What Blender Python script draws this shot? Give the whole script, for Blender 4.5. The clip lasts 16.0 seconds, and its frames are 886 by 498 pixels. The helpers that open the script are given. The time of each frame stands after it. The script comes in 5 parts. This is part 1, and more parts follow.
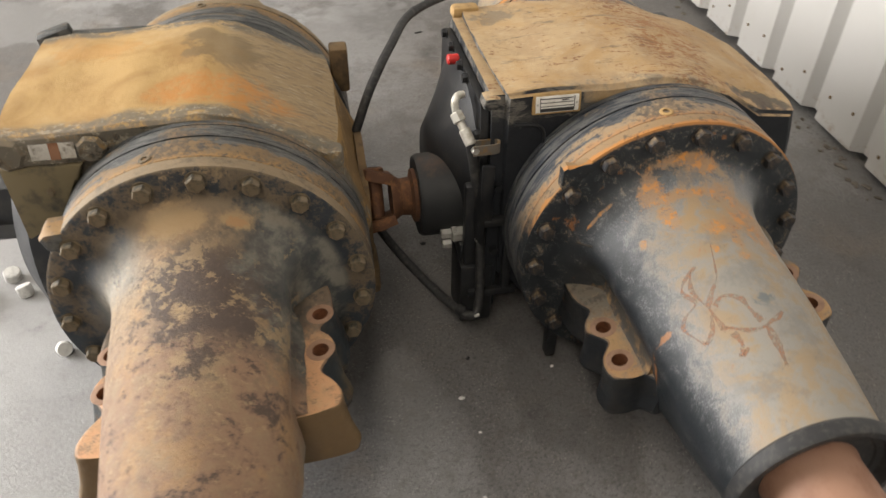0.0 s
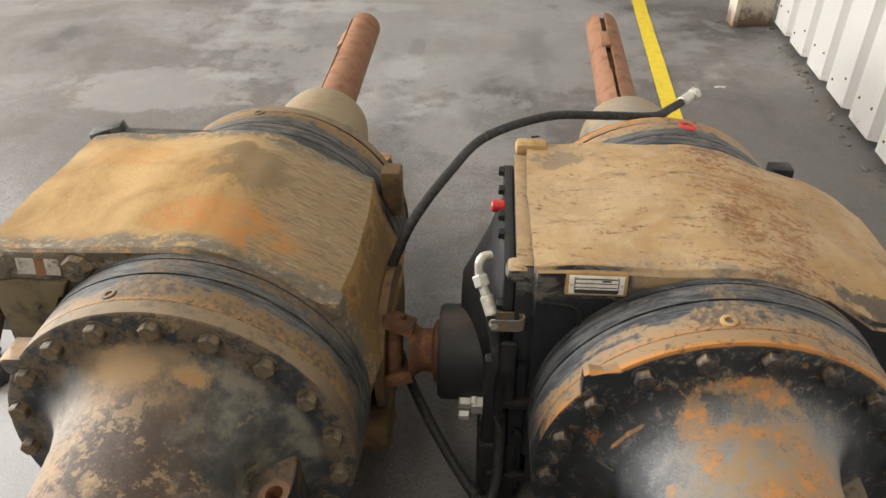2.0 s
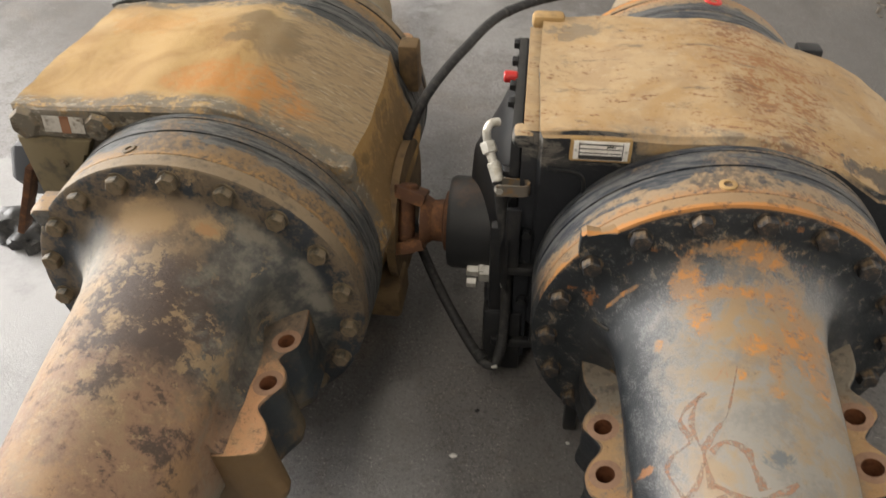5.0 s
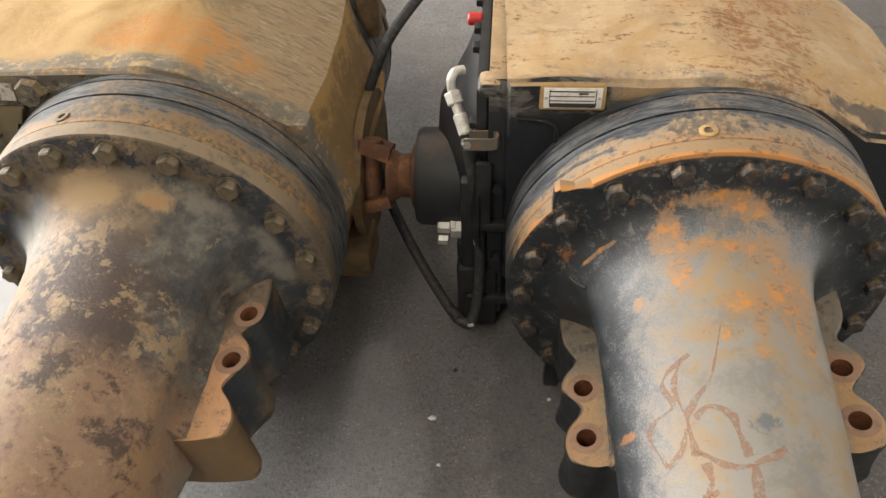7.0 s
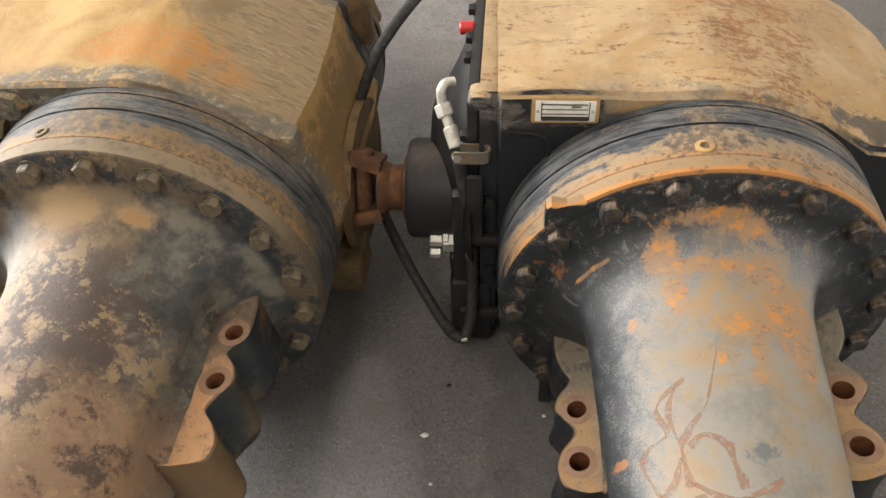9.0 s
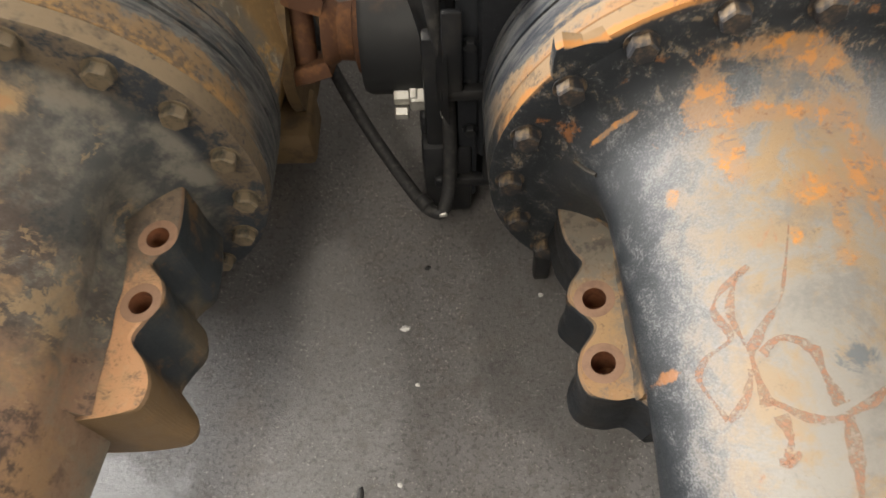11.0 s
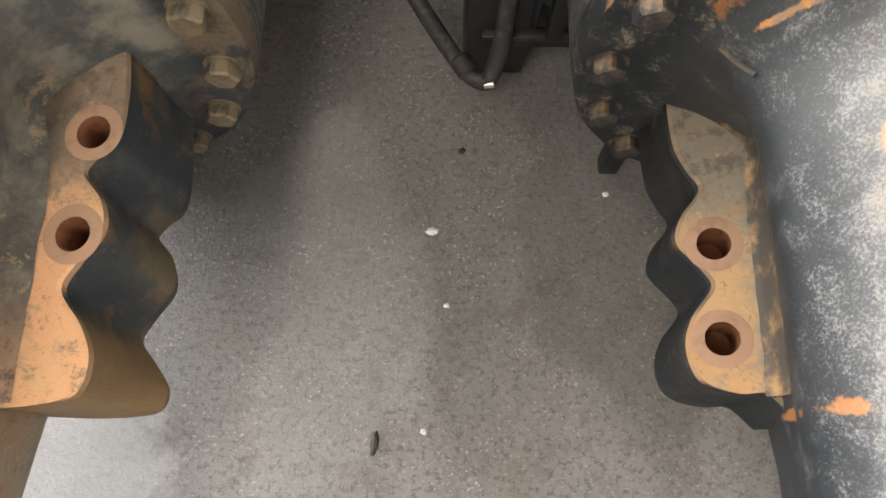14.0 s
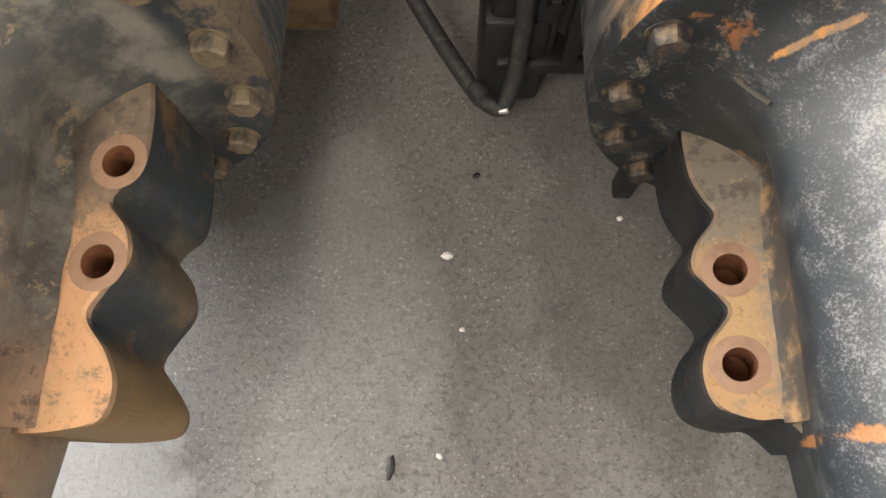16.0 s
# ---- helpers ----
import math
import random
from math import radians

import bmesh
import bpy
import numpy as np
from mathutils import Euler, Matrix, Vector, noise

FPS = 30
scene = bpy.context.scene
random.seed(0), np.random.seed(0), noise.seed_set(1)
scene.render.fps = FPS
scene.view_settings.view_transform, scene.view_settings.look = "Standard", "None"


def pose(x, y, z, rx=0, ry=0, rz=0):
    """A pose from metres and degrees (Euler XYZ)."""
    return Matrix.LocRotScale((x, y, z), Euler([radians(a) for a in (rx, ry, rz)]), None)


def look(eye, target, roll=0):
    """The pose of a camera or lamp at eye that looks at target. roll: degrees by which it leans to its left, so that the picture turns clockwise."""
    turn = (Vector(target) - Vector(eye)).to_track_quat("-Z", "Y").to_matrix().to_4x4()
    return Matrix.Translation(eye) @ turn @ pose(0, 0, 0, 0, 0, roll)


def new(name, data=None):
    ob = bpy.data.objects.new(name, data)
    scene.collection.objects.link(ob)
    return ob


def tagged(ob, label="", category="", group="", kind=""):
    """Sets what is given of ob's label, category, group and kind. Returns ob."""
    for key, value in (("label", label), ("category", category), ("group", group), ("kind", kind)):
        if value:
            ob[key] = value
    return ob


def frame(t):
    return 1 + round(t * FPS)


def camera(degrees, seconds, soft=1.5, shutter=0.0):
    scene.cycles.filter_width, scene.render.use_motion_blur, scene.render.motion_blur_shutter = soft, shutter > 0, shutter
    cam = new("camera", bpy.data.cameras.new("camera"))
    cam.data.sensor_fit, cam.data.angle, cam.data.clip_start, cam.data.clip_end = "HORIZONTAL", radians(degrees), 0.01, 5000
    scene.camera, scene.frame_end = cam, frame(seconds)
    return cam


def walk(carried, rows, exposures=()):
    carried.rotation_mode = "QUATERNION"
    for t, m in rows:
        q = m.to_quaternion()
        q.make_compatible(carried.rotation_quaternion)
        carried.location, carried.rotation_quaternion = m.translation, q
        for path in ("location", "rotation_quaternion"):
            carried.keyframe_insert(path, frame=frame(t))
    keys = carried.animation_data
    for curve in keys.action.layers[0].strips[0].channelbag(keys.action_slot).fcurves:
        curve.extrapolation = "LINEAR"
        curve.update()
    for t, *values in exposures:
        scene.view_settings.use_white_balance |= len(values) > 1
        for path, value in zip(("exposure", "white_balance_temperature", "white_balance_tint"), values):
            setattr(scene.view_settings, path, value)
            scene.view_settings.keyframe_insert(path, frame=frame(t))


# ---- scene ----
cam = camera(62.1, 16.0, shutter=0.5)
PATH = [
    (0, (-0.305, -1.143, 1.475), (0.026, 0.356, 0.194), 0.6),
    (0.5, (-0.186, -1.047, 1.452), (0.041, 0.451, 0.148), 3.1),
    (1, (-0.144, -0.946, 1.486), (0.02, 0.582, 0.206), 2.9),
    (1.5, (-0.067, -0.872, 1.509), (-0.046, 0.73, 0.313), 1.1),
    (2, (0.032, -0.835, 1.502), (-0.051, 0.8, 0.353), -0.4),
    (2.5, (0.088, -0.84, 1.495), (-0.046, 0.809, 0.372), -1.3),
    (3, (0.081, -0.892, 1.513), (-0.084, 0.769, 0.411), -1.5),
    (3.5, (0.089, -0.902, 1.513), (-0.094, 0.751, 0.402), -1.5),
    (4, (0.1, -0.913, 1.505), (-0.093, 0.714, 0.359), -1.3),
    (4.5, (0.086, -0.92, 1.477), (-0.11, 0.649, 0.252), -0.9),
    (5, (0.096, -0.914, 1.454), (-0.078, 0.562, 0.116), -1.4),
    (5.2, (0.093, -0.906, 1.458), (-0.055, 0.548, 0.094), -1.2),
    (7.5, (0.13, -0.806, 1.425), (0.002, 0.553, -0.036), -3.1),
    (8, (0.14, -0.788, 1.432), (0.002, 0.577, -0.023), -3.4),
    (10.3, (0.141, -0.763, 1.351), (0.025, 0.51, -0.187), -3.0),
    (10.5, (0.127, -0.711, 1.305), (0.037, 0.485, -0.296), -3.2),
    (11, (0.081, -0.569, 1.241), (0.075, 0.451, -0.479), -3.2),
    (11.5, (0.077, -0.49, 1.147), (0.091, 0.398, -0.645), -2.2),
    (12, (0.063, -0.459, 1.092), (0.082, 0.347, -0.738), -0.3),
    (12.5, (0.06, -0.442, 1.059), (0.07, 0.32, -0.791), 0.0),
    (13, (0.002, -0.372, 0.999), (0.03, 0.324, -0.876), -0.0),
    (13.5, (-0.009, -0.325, 0.985), (0.025, 0.268, -0.925), 0.5),
    (14, (0.004, -0.312, 1.022), (0.026, 0.226, -0.904), 1.9),
    (14.5, (-0.007, -0.309, 1.029), (0.016, 0.246, -0.892), 2.5),
    (15, (-0.006, -0.31, 1.037), (0.006, 0.264, -0.879), 1.3),
    (15.5, (-0.006, -0.311, 1.036), (-0.005, 0.274, -0.876), -0.1),
    (16, (-0.004, -0.308, 1.031), (-0.008, 0.282, -0.88), -0.8),
]
walk(cam, [(t, look(eye, target, roll)) for t, eye, target, roll in PATH],
     exposures=[(0.0, 0.02), (0.5, 0.06), (1.5, 0.0), (2.0, -0.03), (3.0, -0.05), (5.2, 0.08), (7.5, 0.32), (10.3, 0.45), (11.5, 0.68), (12.5, 0.84), (13.0, 1.0), (13.5, 1.07), (16.0, 1.13)])

# ---- light ----
world = bpy.data.worlds.new("world")
scene.world = world
world.use_nodes = True
wn = world.node_tree
sky = wn.nodes.new("ShaderNodeTexSky")
sky.sky_type, sky.sun_disc = "NISHITA", False
sky.sun_elevation, sky.sun_rotation = radians(35), radians(250)
wn.nodes["Background"].inputs[1].default_value = 0.06
wn.links.new(sky.outputs[0], wn.nodes["Background"].inputs[0])


def area_lamp(name, m, sx, sy, watts, color):
    data = bpy.data.lights.new(name, "AREA")
    data.shape, data.size, data.size_y, data.energy, data.color = "RECTANGLE", sx, sy, watts, color
    ob = new(name, data)
    ob.matrix_world = m
    return ob


# daylight through the big door in the far left wall, and the hall's ceiling lamps
area_lamp("door_daylight", look((-9.0, 3.0, 2.6), (0, 1.0, 0.3)), 5.0, 4.4, 1950, (1.0, 0.97, 0.94))
LAMPS = [(-2.8, 3.6), (0.5, 7.5), (-1.6, -3.6), (-6.5, 7.0)]
LAMP_W = [100, 80, 150, 170]

# ---- materials ----


def V(*c):
    return (*c, 1.0)


class Mat:
    """A small builder of node materials."""

    def __init__(self, name, rough=0.6, metal=0.0):
        self.m = bpy.data.materials.new(name)
        self.m.use_nodes = True
        self.t = self.m.node_tree
        self.b = self.t.nodes["Principled BSDF"]
        self.b.inputs["Roughness"].default_value = rough
        self.b.inputs["Metallic"].default_value = metal
        self.co = self.t.nodes.new("ShaderNodeTexCoord").outputs["Object"]
        self.col = None

    def node(self, kind, **kw):
        n = self.t.nodes.new(kind)
        for k, v in kw.items():
            n.inputs[k].default_value = v
        return n

    def link(self, a, b):
        self.t.links.new(a, b)

    def mapped(self, scale=(1, 1, 1), shift=(0, 0, 0)):
        n = self.node("ShaderNodeMapping", Scale=scale, Location=shift)
        self.link(self.co, n.inputs[0])
        return n.outputs[0]

    def noise(self, scale, detail=6.0, rough=0.6, stretch=(1, 1, 1), shift=(0, 0, 0), warp=0.0):
        n = self.node("ShaderNodeTexNoise", Scale=scale, Detail=detail, Roughness=rough, Distortion=warp)
        self.link(self.mapped(stretch, shift), n.inputs["Vector"])
        return n.outputs["Fac"]

    def ramp(self, fac, lo, hi):
        n = self.node("ShaderNodeMapRange", **{"From Min": lo, "From Max": hi})
        n.interpolation_type = "SMOOTHSTEP"
        self.link(fac, n.inputs["Value"])
        return n.outputs[0]

    def math(self, op, a, b=0.0):
        n = self.t.nodes.new("ShaderNodeMath")
        n.operation = op
        for i, v in enumerate((a, b)):
            if isinstance(v, (int, float)):
                n.inputs[i].default_value = v
            else:
                self.link(v, n.inputs[i])
        return n.outputs[0]

    def axis(self, which, source="co"):
        n = self.t.nodes.new("ShaderNodeSeparateXYZ")
        if source == "co":
            self.link(self.co, n.inputs[0])
        else:
            g = self.t.nodes.new("ShaderNodeNewGeometry")
            self.link(g.outputs["Normal"], n.inputs[0])
        return n.outputs["XYZ".index(which)]

    def band(self, which, lo, hi, soft=0.02):
        """1 between lo and hi along an axis of the thing, soft at both ends."""
        c = self.axis(which)
        return self.math("MULTIPLY", self.ramp(c, lo - soft, lo + soft), self.math("SUBTRACT", 1.0, self.ramp(c, hi - soft, hi + soft)))

    def stain(self, x, y, rx, ry, edge):
        """A patch round a place, with an uneven edge."""
        ex = self.math("DIVIDE", self.math("SUBTRACT", self.axis("X"), x), rx)
        ey = self.math("DIVIDE", self.math("SUBTRACT", self.axis("Y"), y), ry)
        r = self.math("SQRT", self.math("ADD", self.math("POWER", ex, 2.0), self.math("POWER", ey, 2.0)))
        return self.math("SUBTRACT", 1.0, self.ramp(self.math("ADD", r, self.math("MULTIPLY", self.math("SUBTRACT", edge, 0.5), 4.5)), 0.6, 1.15))

    def over(self, color, mask=None, amount=1.0):
        """Lays a colour (a tuple or a socket) over what is there, through a mask."""
        if self.col is None:
            n = self.t.nodes.new("ShaderNodeRGB")
            n.outputs[0].default_value = color
            self.col = n.outputs[0]
            return self
        n = self.t.nodes.new("ShaderNodeMix")
        n.data_type = "RGBA"
        if mask is None:
            n.inputs[0].default_value = amount
        else:
            self.link(self.math("MULTIPLY", mask, amount), n.inputs[0])
        self.link(self.col, n.inputs[6])
        if isinstance(color, tuple):
            n.inputs[7].default_value = color
        else:
            self.link(color, n.inputs[7])
        self.col = n.outputs[2]
        return self

    def rough(self, fac, lo, hi):
        n = self.node("ShaderNodeMapRange", **{"To Min": lo, "To Max": hi})
        self.link(fac, n.inputs["Value"])
        self.link(n.outputs[0], self.b.inputs["Roughness"])
        return self

    def coat(self, mask, rough, amount):
        """Clear gloss of bare paint where the dust is rubbed off."""
        self.link(self.math("MULTIPLY", mask, amount), self.b.inputs["Coat Weight"])
        self.b.inputs["Coat Roughness"].default_value = rough
        return self

    def bump(self, fac, depth, strength=1.0):
        n = self.node("ShaderNodeBump", Strength=strength, Distance=depth)
        self.link(fac, n.inputs["Height"])
        old = self.b.inputs["Normal"].links
        if old:
            self.link(old[0].from_socket, n.inputs["Normal"])
        self.link(n.outputs[0], self.b.inputs["Normal"])
        return self

    def done(self):
        if self.col is not None:
            self.link(self.col, self.b.inputs["Base Color"])
        return self.m




def simple(name, color, rough=0.5, metal=0.0, color2=None, scale=30.0, depth=0.0006):
    m = Mat(name, rough, metal)
    n = m.noise(scale, 8.0, 0.65)
    m.over(color).over(color2 or tuple(0.6 * c for c in color[:3]) + (1.0,), m.ramp(n, 0.45, 0.7))
    m.rough(n, rough - 0.12, rough + 0.15).bump(n, depth)
    return m.done()


def floor_material():
    m = Mat("concrete", 0.6)
    big, mid = m.noise(0.7, 5.0, 0.6, warp=0.6), m.noise(4.0, 8.0, 0.65, stretch=(1, 0.5, 1))
    fine, grit = m.noise(170.0, 5.0, 0.8), m.noise(100.0, 4.0, 0.75, shift=(3, 1, 0))
    m.over(V(0.142, 0.136, 0.131)).over(V(0.235, 0.23, 0.228), m.ramp(big, 0.42, 0.62))
    m.over(V(0.10, 0.092, 0.085), m.ramp(mid, 0.5, 0.68), 0.55)
    m.over(V(0.20, 0.165, 0.13), m.ramp(m.noise(2.6, 6.0, 0.6, shift=(5, 8, 0)), 0.54, 0.7), 0.5)
    m.over(V(0.06, 0.056, 0.054), m.ramp(grit, 0.50, 0.62), 0.6)
    patchy = m.ramp(m.noise(11.0, 8.0, 0.7, shift=(4, 4, 0)), 0.40, 0.62)
    m.over(V(0.115, 0.10, 0.088), m.ramp(m.noise(22.0, 10.0, 0.75, shift=(9, 3, 0)), 0.50, 0.62), 0.5)
    m.over(V(0.58, 0.55, 0.50), m.math("MULTIPLY", m.math("ADD", m.math("MULTIPLY", patchy, 0.75), 0.25), m.ramp(m.math("ADD", m.math("MULTIPLY", fine, 0.8), m.math("MULTIPLY", m.noise(70.0, 6.0, 0.8, shift=(8, 8, 0)), 0.2)), 0.55, 0.62)), 0.75)
    m.over(V(0.05, 0.047, 0.045), m.ramp(m.noise(1.6, 5.0, 0.6, stretch=(1, 0.6, 1), shift=(7, 2, 0)), 0.60, 0.70), 0.6)
    m.over(V(0.06, 0.056, 0.055), m.ramp(m.noise(9.0, 6.0, 0.6, shift=(1, 6, 0)), 0.66, 0.74), 0.55)
    edge = m.math("MULTIPLY", m.math("SUBTRACT", m.noise(5.0, 6.0, 0.65, shift=(2, 9, 0)), 0.5), 0.6)

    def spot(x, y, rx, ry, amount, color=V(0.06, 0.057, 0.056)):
        """An uneven-edged patch at a place on the floor: stains, and light and shade painted in."""
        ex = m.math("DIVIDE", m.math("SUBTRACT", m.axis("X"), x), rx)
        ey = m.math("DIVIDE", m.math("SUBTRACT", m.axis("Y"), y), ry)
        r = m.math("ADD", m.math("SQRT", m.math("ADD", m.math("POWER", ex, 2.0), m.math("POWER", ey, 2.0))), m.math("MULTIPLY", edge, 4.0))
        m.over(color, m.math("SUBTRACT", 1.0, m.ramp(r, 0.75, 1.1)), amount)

    # dark stains; the one at (0.22, 0.05) paints in the right axle's shade
    for row in ((0.15, 2.6, 0.2, 0.45, 0.55), (0.38, 3.1, 0.05, 0.5, 0.5), (-0.32, 3.35, 0.05, 0.16, 0.7), (-0.88, 3.65, 0.2, 0.16, 0.6), (-0.82, 4.5, 0.10, 0.2, 0.65), (1.04, 4.1, 0.06, 0.09, 0.6), (-0.42, 2.68, 0.06, 0.1, 0.55), (-0.87, 3.40, 0.14, 0.10, 0.55), (-1.25, 3.2, 0.25, 0.12, 0.4), (1.5, 3.7, 0.3, 0.2, 0.6), (0.30, -0.22, 0.09, 0.10, 0.28), (0.22, 0.05, 0.10, 0.28, 0.35), (-2.6, 2.2, 0.25, 0.35, 0.6)):
        spot(*row)
    # pale patches; those beside the left axle and far off paint in daylight
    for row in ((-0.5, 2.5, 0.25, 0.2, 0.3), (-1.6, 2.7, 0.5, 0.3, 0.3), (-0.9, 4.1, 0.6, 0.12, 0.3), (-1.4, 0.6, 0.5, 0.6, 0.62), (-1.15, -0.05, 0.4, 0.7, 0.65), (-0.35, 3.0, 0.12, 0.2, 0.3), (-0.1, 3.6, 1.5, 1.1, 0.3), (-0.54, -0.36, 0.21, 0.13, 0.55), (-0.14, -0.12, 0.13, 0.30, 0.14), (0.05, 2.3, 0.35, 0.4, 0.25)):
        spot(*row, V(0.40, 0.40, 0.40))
    m.rough(mid, 0.38, 0.72).bump(fine, 0.0016).bump(grit, 0.0012)
    return m.done()


def left_housing_material():
    m = Mat("ochre_dusted_casting", 0.75)
    a, b, c = m.noise(5.0, 9.0, 0.65, warp=0.9), m.noise(24.0, 10.0, 0.75, warp=0.3), m.noise(42.0, 11.0, 0.75, stretch=(0.22, 2.6, 1), warp=0.4)
    f = m.noise(80.0, 8.0, 0.75)
    up, x, d = m.axis("Z", "normal"), m.axis("X"), m.math("ABSOLUTE", m.axis("Y"))
    bf = m.math("ADD", m.math("MULTIPLY", b, 0.65), m.math("MULTIPLY", f, 0.35))
    m.over(V(0.035, 0.032, 0.026)).over(V(0.16, 0.12, 0.07), m.ramp(bf, 0.42, 0.6), 0.8)
    m.over(V(0.34, 0.20, 0.065), m.ramp(m.math("ADD", m.math("ADD", up, m.math("MULTIPLY", a, 0.7)), m.ramp(x, 0.24, 0.34)), 0.55, 0.95))
    m.over(V(0.46, 0.30, 0.115), m.math("MULTIPLY", m.ramp(a, 0.40, 0.60), m.ramp(up, 0.6, 0.95)), 0.8)
    m.over(V(0.50, 0.37, 0.20), m.math("MULTIPLY", m.ramp(m.noise(3.0, 6.0, shift=(2, 2, 2)), 0.48, 0.66), m.ramp(up, 0.8, 1.0)), 0.5)
    worn = m.math("MULTIPLY", m.ramp(up, 0.45, 0.7), m.ramp(m.math("ADD", x, m.math("MULTIPLY", a, 0.25)), 0.14, 0.27))
    m.over(V(0.27, 0.205, 0.125), worn, 0.75).over(V(0.11, 0.085, 0.06), m.math("MULTIPLY", worn, m.ramp(c, 0.48, 0.60)), 0.6)
    m.over(V(0.46, 0.385, 0.27), m.math("MULTIPLY", worn, m.ramp(m.noise(50.0, 10.0, 0.75, stretch=(0.2, 2.6, 1), shift=(5, 2, 1), warp=0.4), 0.54, 0.64)), 0.6)
    m.over(V(0.40, 0.30, 0.18), m.math("MULTIPLY", m.ramp(bf, 0.56, 0.64), m.ramp(x, 0.04, 0.14)), 0.6)
    m.over(V(0.15, 0.095, 0.04), m.math("MULTIPLY", m.ramp(m.math("ADD", m.math("MULTIPLY", a, 0.5), m.math("MULTIPLY", bf, 0.5)), 0.46, 0.54), m.math("SUBTRACT", 1.0, m.ramp(up, 0.3, 0.6))), 0.75)
    m.over(V(0.40, 0.25, 0.10), m.math("MULTIPLY", m.ramp(m.noise(38.0, 10.0, 0.8, shift=(3, 1, 1)), 0.54, 0.62), m.math("SUBTRACT", 1.0, m.ramp(up, 0.3, 0.6))), 0.5)
    m.over(V(0.46, 0.20, 0.045), m.math("MULTIPLY", m.stain(0.03, -0.13, 0.15, 0.075, a), m.ramp(bf, 0.38, 0.56)), 0.85)
    m.over(V(0.44, 0.22, 0.05), m.stain(-0.24, 0.12, 0.12, 0.05, b), 0.5)
    m.over(V(0.14, 0.105, 0.06), m.stain(0.05, 0.10, 0.07, 0.12, a), 0.6)
    lip = m.ramp(m.math("ADD", d, m.math("MULTIPLY", a, 0.10)), 0.243, 0.272)
    m.over(V(0.12, 0.11, 0.09), m.math("MULTIPLY", m.ramp(bf, 0.40, 0.52), lip), 0.85)
    m.over(V(0.40, 0.36, 0.28), m.math("MULTIPLY", m.ramp(m.noise(40.0, 10.0, 0.8, stretch=(0.6, 1, 1), shift=(3, 9, 4)), 0.54, 0.60), lip), 0.6)
    m.over(V(0.09, 0.06, 0.035), m.ramp(m.math("ADD", m.math("MULTIPLY", f, 0.6), m.math("MULTIPLY", b, 0.4)), 0.60, 0.68), 0.5)
    m.rough(b, 0.6, 0.95).bump(b, 0.003).bump(f, 0.001)
    return m.done()


def right_housing_material():
    m = Mat("tan_dusted_casting", 0.75)
    a, b = m.noise(4.5, 9.0, 0.65, warp=0.7), m.noise(26.0, 10.0, 0.75, warp=0.4)
    s = m.noise(20.0, 10.0, 0.8, stretch=(0.5, 1.5, 1), warp=0.8)
    f = m.noise(85.0, 8.0, 0.75)
    up, x, d = m.axis("Z", "normal"), m.axis("X"), m.math("ABSOLUTE", m.axis("Y"))
    m.over(V(0.010, 0.012, 0.016)).over(V(0.22, 0.20, 0.17), m.ramp(m.math("ADD", s, m.math("MULTIPLY", m.ramp(m.axis("Z"), 0.20, 0.34), 0.13)), 0.60, 0.68), 0.6)
    roll_over = m.math("MULTIPLY", m.ramp(m.math("ADD", x, m.math("MULTIPLY", b, 0.08)), -0.17, -0.12), m.ramp(m.axis("Z"), 0.28, 0.33))
    top = m.ramp(m.math("ADD", m.math("ADD", up, m.math("MULTIPLY", roll_over, 0.8)), m.math("MULTIPLY", b, 0.30)), 0.70, 0.98)
    m.over(V(0.40, 0.25, 0.105), top).over(V(0.47, 0.345, 0.20), m.math("MULTIPLY", m.ramp(a, 0.36, 0.58), top), 0.8)
    m.over(V(0.33, 0.22, 0.12), m.math("MULTIPLY", m.ramp(m.noise(11.0, 9.0, 0.7, shift=(5, 5, 5)), 0.46, 0.6), top), 0.55)
    sf = m.math("ADD", m.math("MULTIPLY", s, 0.6), m.math("MULTIPLY", f, 0.4))
    m.over(V(0.21, 0.082, 0.028), m.math("MULTIPLY", m.ramp(m.math("ADD", sf, m.math("MULTIPLY", m.band("X", 0.0, 0.17, 0.11), 0.065)), 0.545, 0.585), top), 0.75)
    m.over(V(0.11, 0.065, 0.035), m.math("MULTIPLY", m.ramp(m.math("ADD", m.math("MULTIPLY", f, 0.6), m.math("MULTIPLY", s, 0.4)), 0.565, 0.62), top), 0.6)
    m.over(V(0.50, 0.41, 0.28), m.math("MULTIPLY", m.ramp(m.noise(50.0, 10.0, 0.8, stretch=(0.6, 1.5, 1), shift=(2, 7, 7)), 0.55, 0.62), top), 0.45)
    m.over(V(0.10, 0.085, 0.07), m.math("MULTIPLY", m.ramp(m.noise(14.0, 10.0, 0.75, stretch=(0.6, 1.8, 1), shift=(8, 1, 1)), 0.57, 0.66), top), 0.6)
    m.over(V(0.15, 0.14, 0.12), m.math("MULTIPLY", m.math("MULTIPLY", m.ramp(b, 0.44, 0.56), m.math("MULTIPLY", m.ramp(m.axis("Z"), 0.26, 0.31), m.ramp(a, 0.40, 0.60))), m.ramp(m.math("ADD", d, m.math("MULTIPLY", a, 0.10)), 0.255, 0.29)), 0.6)
    m.over(V(0.33, 0.145, 0.045), m.math("MULTIPLY", m.math("MULTIPLY", top, m.ramp(sf, 0.47, 0.54)), m.stain(0.12, 0.02, 0.13, 0.22, s)), 0.7)
    m.over(V(0.13, 0.12, 0.10), m.math("MULTIPLY", top, m.stain(-0.28, 0.17, 0.07, 0.04, b)), 0.6)
    m.over(V(0.06, 0.055, 0.05), m.math("MULTIPLY", m.ramp(up, 0.3, 0.7), m.stain(0.30, -0.215, 0.09, 0.03, b)), 0.85)
